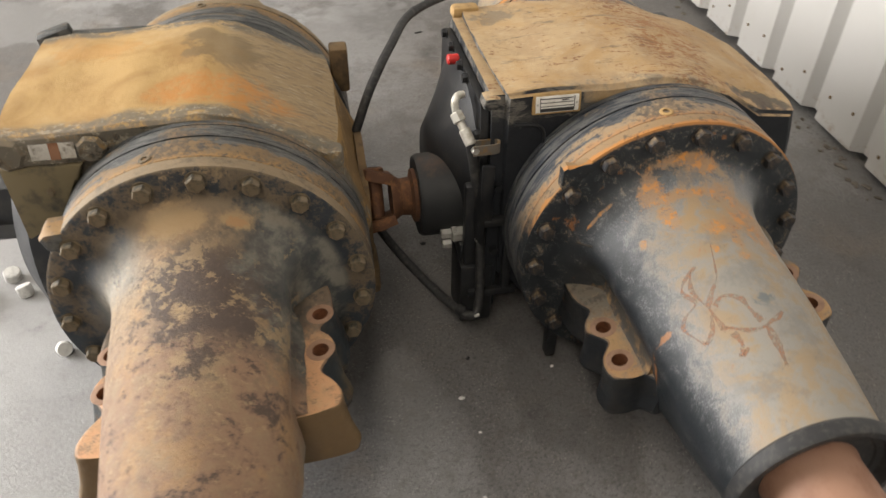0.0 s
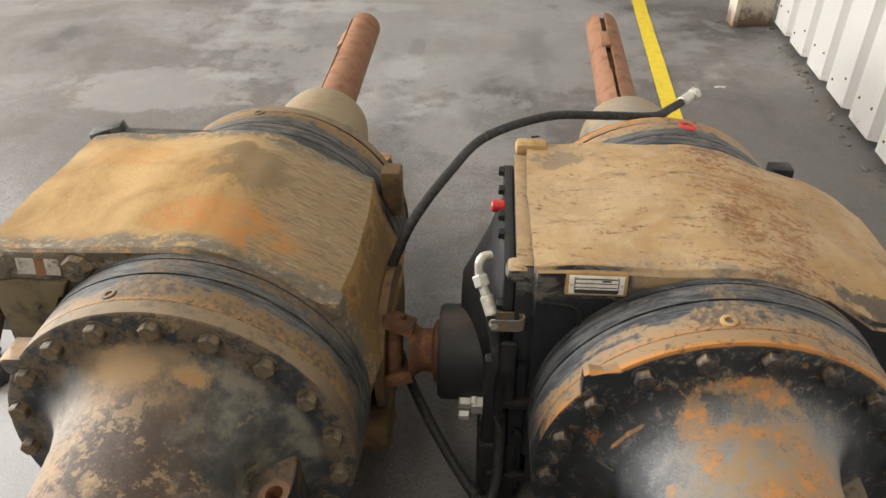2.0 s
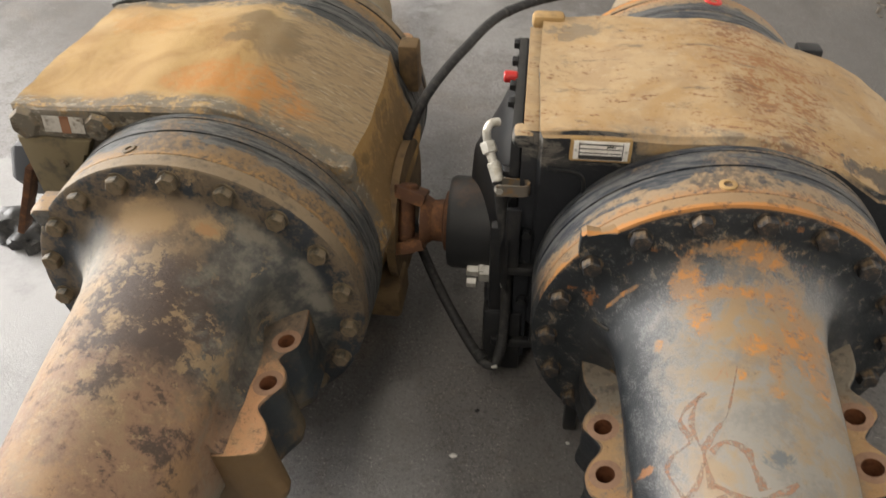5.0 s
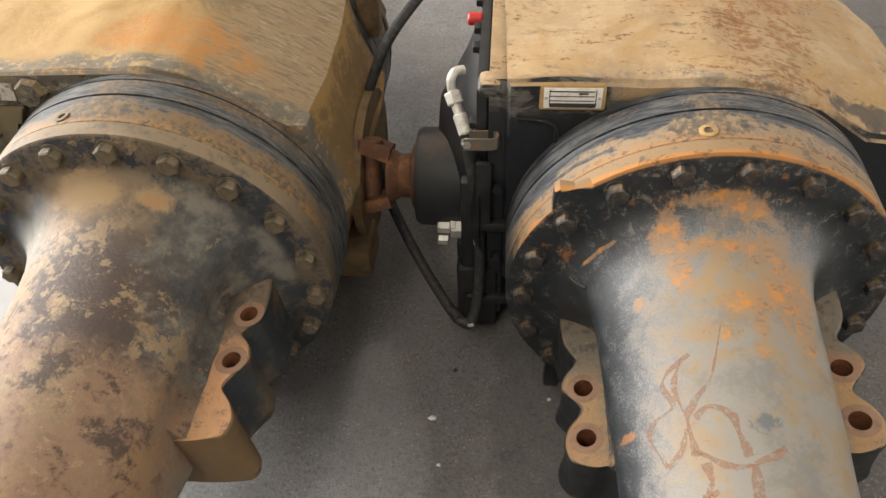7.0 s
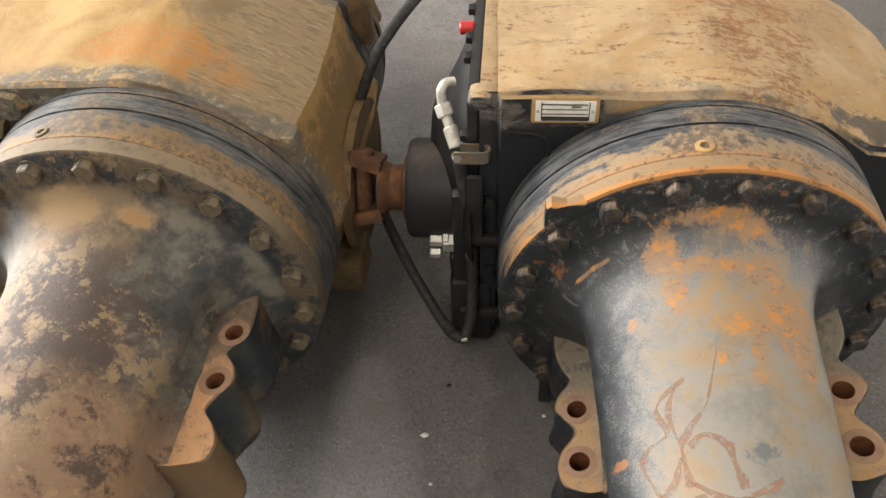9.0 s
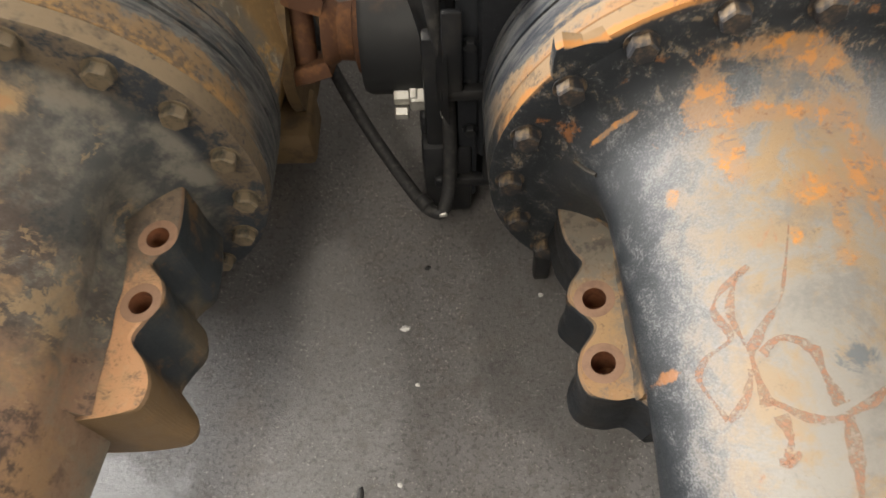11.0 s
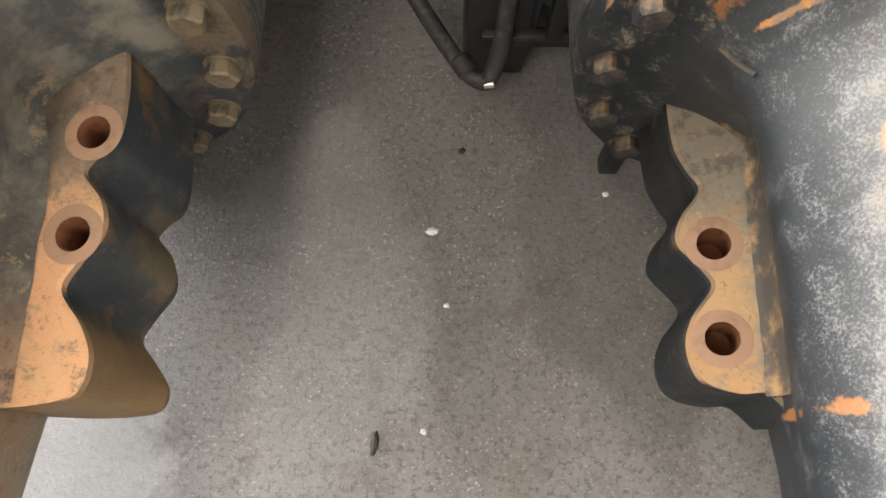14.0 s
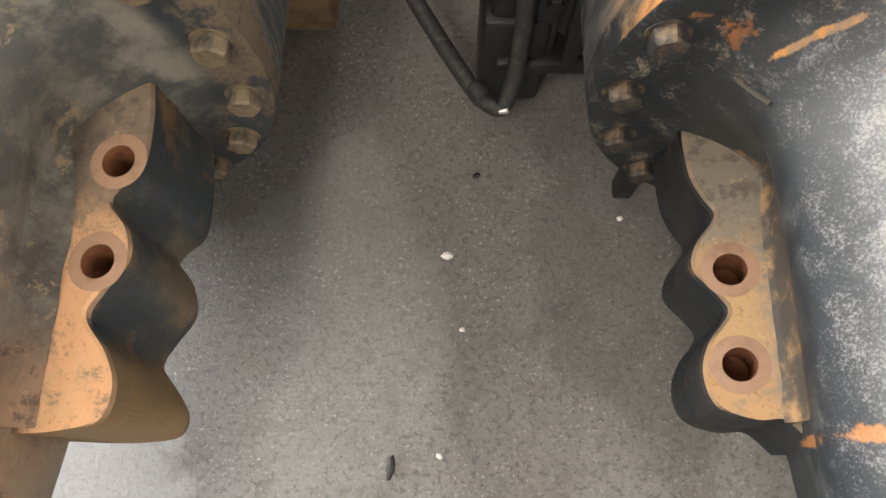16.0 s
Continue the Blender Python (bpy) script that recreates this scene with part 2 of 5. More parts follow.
    m.rough(b, 0.5, 0.95).bump(b, 0.0024).bump(f, 0.0011)
    return m.done()


def drum_material(name, paint, dirt, edge, amount, spread):
    m = Mat(name, 0.5)
    a, b = m.noise(6.0, 9.0, 0.7, stretch=(0.5, 1.6, 0.5), warp=0.8), m.noise(32.0, 10.0, 0.75)
    sc = m.noise(34.0, 9.0, 0.75, stretch=(0.35, 2.4, 0.35), warp=0.6)
    f = m.noise(95.0, 8.0, 0.75)
    up, d = m.axis("Z", "normal"), m.math("ABSOLUTE", m.axis("Y"))
    m.over(paint).over(V(0.15, 0.145, 0.135), m.ramp(sc, 0.42, 0.58), 0.7).over(V(0.30, 0.28, 0.24), m.ramp(m.math("ADD", m.math("MULTIPLY", sc, 0.6), m.math("MULTIPLY", f, 0.4)), 0.58, 0.64), 0.45)
    m.over(dirt, m.math("MULTIPLY", m.ramp(m.math("ADD", m.math("MULTIPLY", a, 0.7), m.math("MULTIPLY", b, 0.3)), spread, spread + 0.07), m.ramp(up, 0.1, 0.8)), amount)
    front = m.math("MULTIPLY", m.ramp(m.math("ADD", d, m.math("ADD", m.math("MULTIPLY", a, 0.20), m.math("MULTIPLY", b, 0.05))), 0.470, 0.480), m.ramp(up, 0.05, 0.5))
    m.over(dirt, m.math("MULTIPLY", front, m.ramp(b, 0.3, 0.5)), 0.85).over(edge, m.math("MULTIPLY", front, m.ramp(m.math("ADD", d, m.math("MULTIPLY", b, 0.09)), 0.415, 0.435)), 0.8)
    m.over(V(0.10, 0.08, 0.06), m.math("MULTIPLY", front, m.ramp(m.math("ADD", m.math("MULTIPLY", b, 0.6), m.math("MULTIPLY", f, 0.4)), 0.53, 0.60)), 0.55)
    m.over(paint, m.math("MULTIPLY", m.ramp(m.math("ADD", m.math("MULTIPLY", a, 0.5), m.math("MULTIPLY", f, 0.5)), 0.525, 0.585), 1.0), 0.6)
    m.rough(b, 0.40, 0.8).bump(b, 0.002).bump(sc, 0.001)
    return m.done()


def left_tube_material():
    m = Mat("brown_dusted_tube", 0.6)
    a, b = m.noise(6.5, 11.0, 0.72, warp=0.25), m.noise(26.0, 10.0, 0.78, warp=0.2)
    f = m.noise(75.0, 8.0, 0.75)
    up, x, d = m.axis("Z", "normal"), m.axis("X"), m.math("ABSOLUTE", m.axis("Y"))
    ab = m.math("ADD", m.math("MULTIPLY", a, 0.46), m.math("ADD", m.math("MULTIPLY", b, 0.32), m.math("MULTIPLY", f, 0.22)))
    bf = m.math("ADD", m.math("MULTIPLY", b, 0.6), m.math("MULTIPLY", f, 0.4))
    m.over(V(0.022, 0.028, 0.036))
    m.over(V(0.25, 0.22, 0.17), m.math("MULTIPLY", m.ramp(d, 0.43, 0.5), m.ramp(ab, 0.32, 0.50)), 0.9)
    m.over(V(0.37, 0.33, 0.26), m.math("MULTIPLY", m.ramp(d, 0.44, 0.5), m.math("MULTIPLY", m.ramp(bf, 0.47, 0.56), m.ramp(a, 0.42, 0.56))), 0.7)
    m.over(V(0.03, 0.035, 0.04), m.ramp(m.math("ADD", m.math("MULTIPLY", m.noise(11.0, 11.0, 0.8, shift=(6, 6, 6)), 0.7), m.math("MULTIPLY", f, 0.3)), 0.53, 0.60), 0.75)
    rim = m.math("SUBTRACT", 1.0, m.ramp(d, 0.43, 0.46))
    m.over(V(0.19, 0.135, 0.075), m.math("MULTIPLY", rim, m.ramp(m.math("ADD", m.math("MULTIPLY", ab, 0.8), m.math("MULTIPLY", up, 0.10)), 0.385, 0.44)), 0.65)
    m.over(V(0.06, 0.05, 0.04), m.math("MULTIPLY", rim, m.ramp(bf, 0.52, 0.58)), 0.6)
    # tan dust that also paints in the lit top, left side and outer flank
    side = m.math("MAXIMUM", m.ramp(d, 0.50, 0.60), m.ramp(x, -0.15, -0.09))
    lit_dust = m.math("MULTIPLY", m.math("MULTIPLY", m.ramp(d, 0.426, 0.445), side), m.ramp(m.math("ADD", m.math("MULTIPLY", m.ramp(d, 0.54, 0.72), 0.8), m.math("SUBTRACT", m.math("ADD", up, m.math("MULTIPLY", ab, 1.3)), m.math("MULTIPLY", x, 2.6))), 0.75, 1.35))
    m.over(V(0.265, 0.18, 0.10), lit_dust, 0.92)
    m.over(V(0.15, 0.105, 0.065), m.math("MULTIPLY", lit_dust, m.ramp(m.math("ADD", m.math("MULTIPLY", m.noise(15.0, 11.0, 0.8, shift=(2, 5, 8)), 0.7), m.math("MULTIPLY", f, 0.3)), 0.49, 0.57)), 0.7)
    m.over(V(0.235, 0.135, 0.085), m.math("MULTIPLY", lit_dust, m.math("MULTIPLY", m.ramp(d, 0.58, 0.78), m.ramp(ab, 0.42, 0.54))), 0.8)
    m.over(V(0.34, 0.205, 0.095), m.math("MULTIPLY", lit_dust, m.ramp(m.noise(8.0, 9.0, 0.7, shift=(9, 9, 1)), 0.50, 0.60)), 0.6)
    m.over(V(0.055, 0.040, 0.032), m.math("MULTIPLY", m.ramp(m.math("ADD", ab, m.math("MULTIPLY", m.stain(0.02, -0.61, 0.13, 0.17, a), 0.105)), 0.525, 0.585), m.math("MULTIPLY", m.ramp(d, 0.46, 0.56), m.ramp(up, 0.0, 0.4))), 0.88)
    m.over(V(0.065, 0.044, 0.032), m.math("MULTIPLY", m.ramp(bf, 0.52, 0.62), m.ramp(d, 0.48, 0.6)), 0.4)
    m.over(V(0.38, 0.27, 0.15), m.math("MULTIPLY", m.ramp(m.noise(45.0, 9.0, 0.8, shift=(3, 3, 3)), 0.56, 0.62), m.math("MULTIPLY", m.ramp(d, 0.44, 0.5), m.ramp(up, 0.0, 0.6))), 0.6)
    # bare dark flank beside the pad, brown scabs on the crown, tan patches by the flange
    bare = m.math("MULTIPLY", m.ramp(m.math("ADD", x, m.math("MULTIPLY", m.math("SUBTRACT", a, 0.5), 0.30)), 0.06, 0.12), m.math("SUBTRACT", 1.0, m.ramp(m.math("ADD", d, m.math("MULTIPLY", m.math("SUBTRACT", ab, 0.5), 0.6)), 0.66, 0.80)))
    bare = m.math("MULTIPLY", bare, m.ramp(d, 0.43, 0.436))
    m.over(V(0.034, 0.040, 0.042), bare, 0.85)
    m.over(V(0.22, 0.20, 0.16), m.math("MULTIPLY", bare, m.ramp(m.noise(9.0, 10.0, 0.7, shift=(4, 8, 2)), 0.44, 0.62)), 0.75)
    m.over(V(0.07, 0.048, 0.038), m.math("MULTIPLY", m.stain(0.04, -0.64, 0.125, 0.14, ab), m.ramp(ab, 0.455, 0.495)), 0.8)
    m.over(V(0.36, 0.25, 0.13), m.math("MULTIPLY", m.stain(0.02, -0.62, 0.17, 0.20, a), m.ramp(m.noise(22.0, 11.0, 0.75, shift=(7, 3, 3), warp=0.3), 0.545, 0.57)), 0.6)
    m.over(V(0.40, 0.265, 0.125), m.math("MULTIPLY", m.math("MAXIMUM", m.stain(-0.04, -0.458, 0.065, 0.022, a), m.stain(0.072, -0.462, 0.04, 0.016, a)), m.ramp(d, 0.432, 0.437)), 0.8)
    m.over(V(0.40, 0.20, 0.075), m.math("MULTIPLY", m.stain(0.075, -0.464, 0.025, 0.008, b), m.ramp(d, 0.432, 0.437)), 0.6)
    m.over(V(0.31, 0.26, 0.165), m.math("MULTIPLY", m.ramp(m.axis("Y"), 0.43, 0.5), m.ramp(ab, 0.38, 0.52)), 0.8)
    m.over(V(0.25, 0.185, 0.11), m.math("MULTIPLY", rim, m.math("MULTIPLY", m.ramp(up, 0.3, 0.7), m.ramp(b, 0.36, 0.5))), 0.8)
    m.rough(b, 0.52, 0.88).bump(ab, 0.004).bump(f, 0.0012)
    m.coat(m.math("MULTIPLY", m.ramp(d, 0.43, 0.445), m.math("SUBTRACT", 1.0, m.ramp(d, 0.50, 0.60))), 0.62, 0.3)
    return m.done()


def right_tube_material():
    m = Mat("pale_dusted_tube", 0.5)
    a, b = m.noise(7.0, 10.0, 0.68, warp=1.2), m.noise(30.0, 10.0, 0.75, warp=0.5)
    sp, hair = m.noise(370.0, 5.0, 0.8), m.noise(44.0, 9.0, 0.75, stretch=(1, 0.3, 1), warp=1.6)
    up, x, d = m.axis("Z", "normal"), m.axis("X"), m.math("ABSOLUTE", m.axis("Y"))
    free = m.ramp(d, 0.428, 0.50)
    ab = m.math("ADD", m.math("MULTIPLY", a, 0.6), m.math("MULTIPLY", b, 0.4))
    m.over(V(0.012, 0.016, 0.020)).over(V(0.12, 0.12, 0.12), m.ramp(m.math("ADD", m.math("MULTIPLY", b, 0.7), m.math("MULTIPLY", sp, 0.3)), 0.5, 0.64), 0.4)
    rim = m.math("SUBTRACT", 1.0, m.ramp(d, 0.43, 0.48))
    m.over(V(0.27, 0.20, 0.12), m.math("MULTIPLY", rim, m.ramp(m.math("ADD", m.math("MULTIPLY", b, 0.5), m.math("MULTIPLY", hair, 0.5)), 0.54, 0.60)), 0.6)
    m.over(V(0.45, 0.17, 0.03), m.math("MULTIPLY", rim, m.ramp(m.noise(12.0, 9.0, 0.7, shift=(7, 7, 2)), 0.62, 0.68)), 0.5)
    m.over(V(0.22, 0.22, 0.215), m.math("MULTIPLY", m.math("SUBTRACT", 1.0, m.ramp(d, 0.46, 0.52)), m.ramp(m.math("ADD", m.math("MULTIPLY", m.noise(240.0, 6.0, 0.8), 0.6), m.math("MULTIPLY", b, 0.4)), 0.545, 0.61)), 0.55)
    # grey speckled film and tan body, stronger facing up and towards +x
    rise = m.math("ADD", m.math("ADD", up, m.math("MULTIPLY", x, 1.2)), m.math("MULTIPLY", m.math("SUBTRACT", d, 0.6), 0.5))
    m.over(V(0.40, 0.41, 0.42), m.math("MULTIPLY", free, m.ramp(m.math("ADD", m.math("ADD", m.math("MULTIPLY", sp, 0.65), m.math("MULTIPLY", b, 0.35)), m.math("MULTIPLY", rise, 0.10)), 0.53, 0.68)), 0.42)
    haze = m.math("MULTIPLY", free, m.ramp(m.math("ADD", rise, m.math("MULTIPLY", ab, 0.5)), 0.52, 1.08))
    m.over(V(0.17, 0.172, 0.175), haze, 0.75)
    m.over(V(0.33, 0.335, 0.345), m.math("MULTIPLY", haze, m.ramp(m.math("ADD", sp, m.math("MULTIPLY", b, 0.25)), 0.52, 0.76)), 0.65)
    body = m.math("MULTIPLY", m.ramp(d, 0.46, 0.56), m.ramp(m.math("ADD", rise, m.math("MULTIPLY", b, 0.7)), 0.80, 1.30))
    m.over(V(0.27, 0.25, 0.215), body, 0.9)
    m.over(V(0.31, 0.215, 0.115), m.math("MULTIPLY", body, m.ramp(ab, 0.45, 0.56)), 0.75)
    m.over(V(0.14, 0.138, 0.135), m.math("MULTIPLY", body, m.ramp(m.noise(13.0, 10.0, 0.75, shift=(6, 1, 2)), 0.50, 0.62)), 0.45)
    ragged = m.math("ADD", m.math("MULTIPLY", m.noise(26.0, 11.0, 0.75, stretch=(1.0, 0.8, 1), shift=(3, 0, 5), warp=0.9), 0.7), m.math("MULTIPLY", m.noise(80.0, 8.0, 0.75, shift=(6, 3, 1)), 0.3))
    off_rim = m.ramp(d, 0.431, 0.436)
    # tan film over the crown, then the rust scabs on it
    m.over(V(0.35, 0.225, 0.105), m.math("MULTIPLY", off_rim, m.math("MULTIPLY", m.stain(0.02, -0.53, 0.13, 0.13, a), m.ramp(ab, 0.44, 0.54))), 0.7)
    m.over(V(0.10, 0.115, 0.125), m.math("MULTIPLY", off_rim, m.math("MULTIPLY", m.stain(-0.02, -0.475, 0.07, 0.02, b), m.ramp(ragged, 0.44, 0.54))), 0.6)
    scabs = None
    for px, py, rx, ry in ((-0.015, -0.443, 0.075, 0.008), (0.035, -0.452, 0.035, 0.016), (-0.092, -0.480, 0.024, 0.034), (-0.020, -0.505, 0.095, 0.012), (-0.074, -0.545, 0.020, 0.036), (0.060, -0.505, 0.045, 0.024), (0.092, -0.575, 0.040, 0.070), (0.098, -0.645, 0.016, 0.045),
                           (-0.136, -0.577, 0.006, 0.012), (-0.026, -0.655, 0.008, 0.014), (0.022, -0.685, 0.014, 0.010), (0.02, -0.60, 0.045, 0.022), (-0.188, -0.463, 0.028, 0.0032), (0.03, -0.62, 0.012, 0.05)):
        one = m.stain(px, py, rx, ry, ragged)
        scabs = one if scabs is None else m.math("MAXIMUM", scabs, one)
    scabs = m.math("MULTIPLY", m.math("MULTIPLY", scabs, off_rim), m.ramp(m.axis("Z"), 0.0, 0.06))
    m.over(V(0.37, 0.21, 0.095), scabs, 0.75)
    m.over(V(0.55, 0.22, 0.03), m.math("MULTIPLY", scabs, m.ramp(m.noise(34.0, 9.0, 0.75, shift=(1, 1, 9)), 0.50, 0.58)), 0.85)
    m.over(V(0.15, 0.14, 0.13), m.math("MULTIPLY", scabs, m.ramp(m.noise(42.0, 10.0, 0.8, stretch=(0.5, 1.6, 1), shift=(8, 4, 9)), 0.54, 0.60)), 0.7)
    m.over(V(0.20, 0.085, 0.03), m.math("MULTIPLY", scabs, m.ramp(m.noise(60.0, 9.0, 0.75, shift=(5, 1, 9)), 0.56, 0.64)), 0.6)
    m.over(V(0.08, 0.10, 0.12), m.math("MULTIPLY", off_rim, m.stain(0.008, -0.795, 0.022, 0.014, b)), 0.75)
    m.over(V(0.36, 0.13, 0.05), m.math("MULTIPLY", body, m.ramp(m.math("ADD", m.math("MULTIPLY", a, 0.4), m.math("MULTIPLY", hair, 0.6)), 0.575, 0.63)), 0.4)
    m.over(V(0.09, 0.06, 0.045), m.math("MULTIPLY", body, m.ramp(hair, 0.66, 0.7)), 0.5)
    m.over(V(0.05, 0.052, 0.055), m.math("MULTIPLY", haze, m.ramp(m.math("ADD", m.math("MULTIPLY", b, 0.5), m.math("MULTIPLY", sp, 0.5)), 0.57, 0.63)), 0.5)
    m.over(V(0.33, 0.25, 0.15), m.math("MULTIPLY", m.ramp(m.axis("Y"), 0.43, 0.5), m.ramp(ab, 0.4, 0.55)), 0.75)
    m.over(V(0.50, 0.20, 0.05), m.stain(-0.162, -0.778, 0.012, 0.006, b), 0.55)
    crust = m.math("MULTIPLY", m.math("SUBTRACT", 1.0, m.ramp(d, 0.4265, 0.4285)), m.ramp(m.math("ADD", up, m.math("MULTIPLY", b, 0.5)), 0.45, 0.7))
    m.over(V(0.33, 0.215, 0.11), crust, 0.85).over(V(0.46, 0.19, 0.04), m.math("MULTIPLY", crust, m.ramp(m.math("ADD", a, m.math("MULTIPLY", m.ramp(d, 0.405, 0.424), 0.3)), 0.58, 0.72)), 0.9)
    m.over(V(0.03, 0.03, 0.03), m.math("MULTIPLY", crust, m.ramp(b, 0.54, 0.62)), 0.6)
    m.rough(m.math("ADD", b, m.math("MULTIPLY", rim, 0.8)), 0.32, 0.62).bump(ab, 0.0026).bump(sp, 0.0005)
    m.coat(m.math("MULTIPLY", m.ramp(d, 0.435, 0.455), m.math("SUBTRACT", 1.0, m.ramp(d, 0.50, 0.62))), 0.55, 0.7)
    return m.done()


def pad_material(name, color, other, grey):
    m = Mat(name, 0.7)
    a, b, f = m.noise(9.0, 8.0, 0.65), m.noise(45.0, 9.0, 0.72), m.noise(150.0, 5.0, 0.7)
    up, d = m.axis("Z", "normal"), m.math("ABSOLUTE", m.axis("Y"))
    clean = name == "tan_pad"
    m.over(V(0.010, 0.013, 0.017) if clean else V(0.018, 0.024, 0.028)).over(V(0.13, 0.095, 0.05), m.ramp(a, 0.45, 0.65), 0.12 if clean else 0.6)
    top = m.ramp(m.math("ADD", up, m.math("MULTIPLY", a, 0.12)), 0.45 if name == "ochre_pad" else 0.72, 0.98)
    m.over(color, top).over(other, m.math("MULTIPLY", m.ramp(a, 0.45, 0.62), top), 0.7)
    x = m.math("ABSOLUTE", m.axis("X"))
    m.over(grey, m.math("MULTIPLY", top, m.math("SUBTRACT", 1.0, m.ramp(m.math("ADD", d, m.math("MULTIPLY", b, 0.22)), 0.67 if name == "ochre_pad" else 0.655, 0.73))), 0.85)
    m.over(grey, m.math("MULTIPLY", top, m.math("SUBTRACT", 1.0, m.ramp(m.math("ADD", x, m.math("MULTIPLY", b, 0.10)), 0.215, 0.245))), 0.7 if clean else 0.3)
    m.over(V(0.05, 0.042, 0.035), m.math("MULTIPLY", m.ramp(m.math("ADD", m.math("MULTIPLY", b, 0.45), m.math("MULTIPLY", f, 0.55)), 0.54, 0.60), top), 0.4)
    m.over(V(0.50, 0.36, 0.22), m.math("MULTIPLY", m.ramp(m.noise(60.0, 8.0, 0.75, shift=(4, 4, 4)), 0.55, 0.66), top), 0.4)
    m.over(grey, m.math("MULTIPLY", top, m.ramp(m.noise(24.0, 11.0, 0.82, shift=(6, 2, 4), warp=0.4), 0.51, 0.62)), 0.65)
    m.over(V(0.07, 0.06, 0.05), m.math("MULTIPLY", top, m.math("MULTIPLY", m.math("SUBTRACT", 1.0, m.ramp(d, 0.54, 0.62)), m.ramp(b, 0.48, 0.60))), 0.6)
    m.over(V(0.20, 0.10, 0.03), m.math("MULTIPLY", m.math("SUBTRACT", 1.0, top), m.ramp(m.noise(16.0, 9.0, 0.7, shift=(1, 2, 3)), 0.60 if clean else 0.52, 0.66)), 0.55)
    if not clean:
        m.over(V(0.17, 0.105, 0.045), m.math("MULTIPLY", m.math("SUBTRACT", 1.0, top), m.ramp(m.math("ADD", d, m.math("MULTIPLY", a, 0.10)), 0.74, 0.78)), 0.8)
    m.rough(b, 0.4 if clean else 0.5, 0.85).bump(b, 0.0014).bump(f, 0.0006)
    return m.done()


def wall_material():
    m = Mat("white_painted_sheet", 0.5)
    a, b = m.noise(2.5, 7.0, 0.6, stretch=(1, 1, 0.35)), m.noise(22.0, 8.0, 0.7)
    m.over(V(0.48, 0.47, 0.45)).over(V(0.40, 0.365, 0.32), m.ramp(a, 0.5, 0.75), 0.6)
    m.over(V(0.24, 0.13, 0.06), m.math("MULTIPLY", m.ramp(b, 0.52, 0.66), m.band("Z", -1.0, 0.06, 0.05)), 0.8)
    m.rough(b, 0.4, 0.7).bump(b, 0.0006)
    return m.done()


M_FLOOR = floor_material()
M_LH, M_RH = left_housing_material(), right_housing_material()
M_LD = drum_material("dark_drum_with_ochre_dirt", V(0.028, 0.032, 0.034), V(0.22, 0.135, 0.058), V(0.30, 0.17, 0.055), 0.7, 0.525)
M_RD = drum_material("dark_drum_with_orange_rust", V(0.02, 0.026, 0.036), V(0.33, 0.23, 0.13), V(0.37, 0.19, 0.075), 0.65, 0.535)
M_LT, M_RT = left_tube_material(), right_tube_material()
M_LP = pad_material("ochre_pad", V(0.53, 0.285, 0.145), V(0.45, 0.28, 0.145), V(0.10, 0.09, 0.072))
M_RP = pad_material("tan_pad", V(0.385, 0.24, 0.115), V(0.37, 0.195, 0.085), V(0.16, 0.148, 0.122))
M_WEB = simple("olive_brown_dusted_casting", V(0.17, 0.135, 0.075), 0.8, 0.0, V(0.045, 0.045, 0.04), 14.0, 0.002)
M_BROWN = simple("brown_dusted_casting", V(0.15, 0.095, 0.042), 0.8, 0.0, V(0.075, 0.05, 0.028), 20.0, 0.002)
M_DUSTY = simple("dusty_cast_lug", V(0.42, 0.27, 0.11), 0.8, 0.0, V(0.22, 0.15, 0.08), 24.0, 0.002)
M_BLACK = simple("black_paint", V(0.008, 0.009, 0.011), 0.46, 0.0, V(0.026, 0.025, 0.024), 22.0)
M_RUST = simple("rusty_steel", V(0.085, 0.036, 0.016), 0.8, 0.1, V(0.19, 0.085, 0.032), 34.0, 0.0014)
M_SHAFT = simple("rusted_shaft", V(0.27, 0.135, 0.075), 0.7, 0.1, V(0.18, 0.08, 0.04), 18.0, 0.0012)
M_PINK = simple("pinkish_primer_shaft", V(0.34, 0.19, 0.125), 0.6, 0.0, V(0.26, 0.13, 0.08), 14.0)
M_LBOLT = simple("dusty_bolt_steel", V(0.17, 0.13, 0.082), 0.65, 0.2, V(0.04, 0.042, 0.035), 45.0)
M_RBOLT = simple("worn_bolt_steel", V(0.035, 0.036, 0.04), 0.5, 0.3, V(0.21, 0.15, 0.09), 45.0)
M_ZINC = simple("zinc_plated_steel", V(0.55, 0.54, 0.50), 0.35, 0.8, V(0.38, 0.36, 0.32), 50.0)
M_CLIP = simple("stained_zinc_strap", V(0.22, 0.20, 0.17), 0.45, 0.6, V(0.38, 0.22, 0.07), 40.0)
M_WHITEFIT = simple("dusty_white_metal_fitting", V(0.62, 0.60, 0.54), 0.45, 0.3, V(0.42, 0.38, 0.30), 50.0)
M_RUBBER = simple("black_rubber_hose", V(0.020, 0.020, 0.021), 0.6, 0.0, V(0.06, 0.057, 0.052), 70.0)
M_RED = simple("red_plastic", V(0.60, 0.035, 0.03), 0.4, 0.0, V(0.45, 0.02, 0.02))
M_SCUFF = simple("scuffed_silver_plate", V(0.62, 0.59, 0.53), 0.35, 0.4, V(0.16, 0.12, 0.08), 48.0)
M_PLATE = simple("brushed_label_plate", V(0.80, 0.78, 0.73), 0.4, 0.1, V(0.66, 0.62, 0.55), 60.0)
M_INK = simple("dark_label_print", V(0.03, 0.03, 0.03), 0.5)
M_YELLOW = simple("yellow_floor_paint", V(0.72, 0.55, 0.03), 0.6, 0.0, V(0.58, 0.46, 0.06), 25.0)
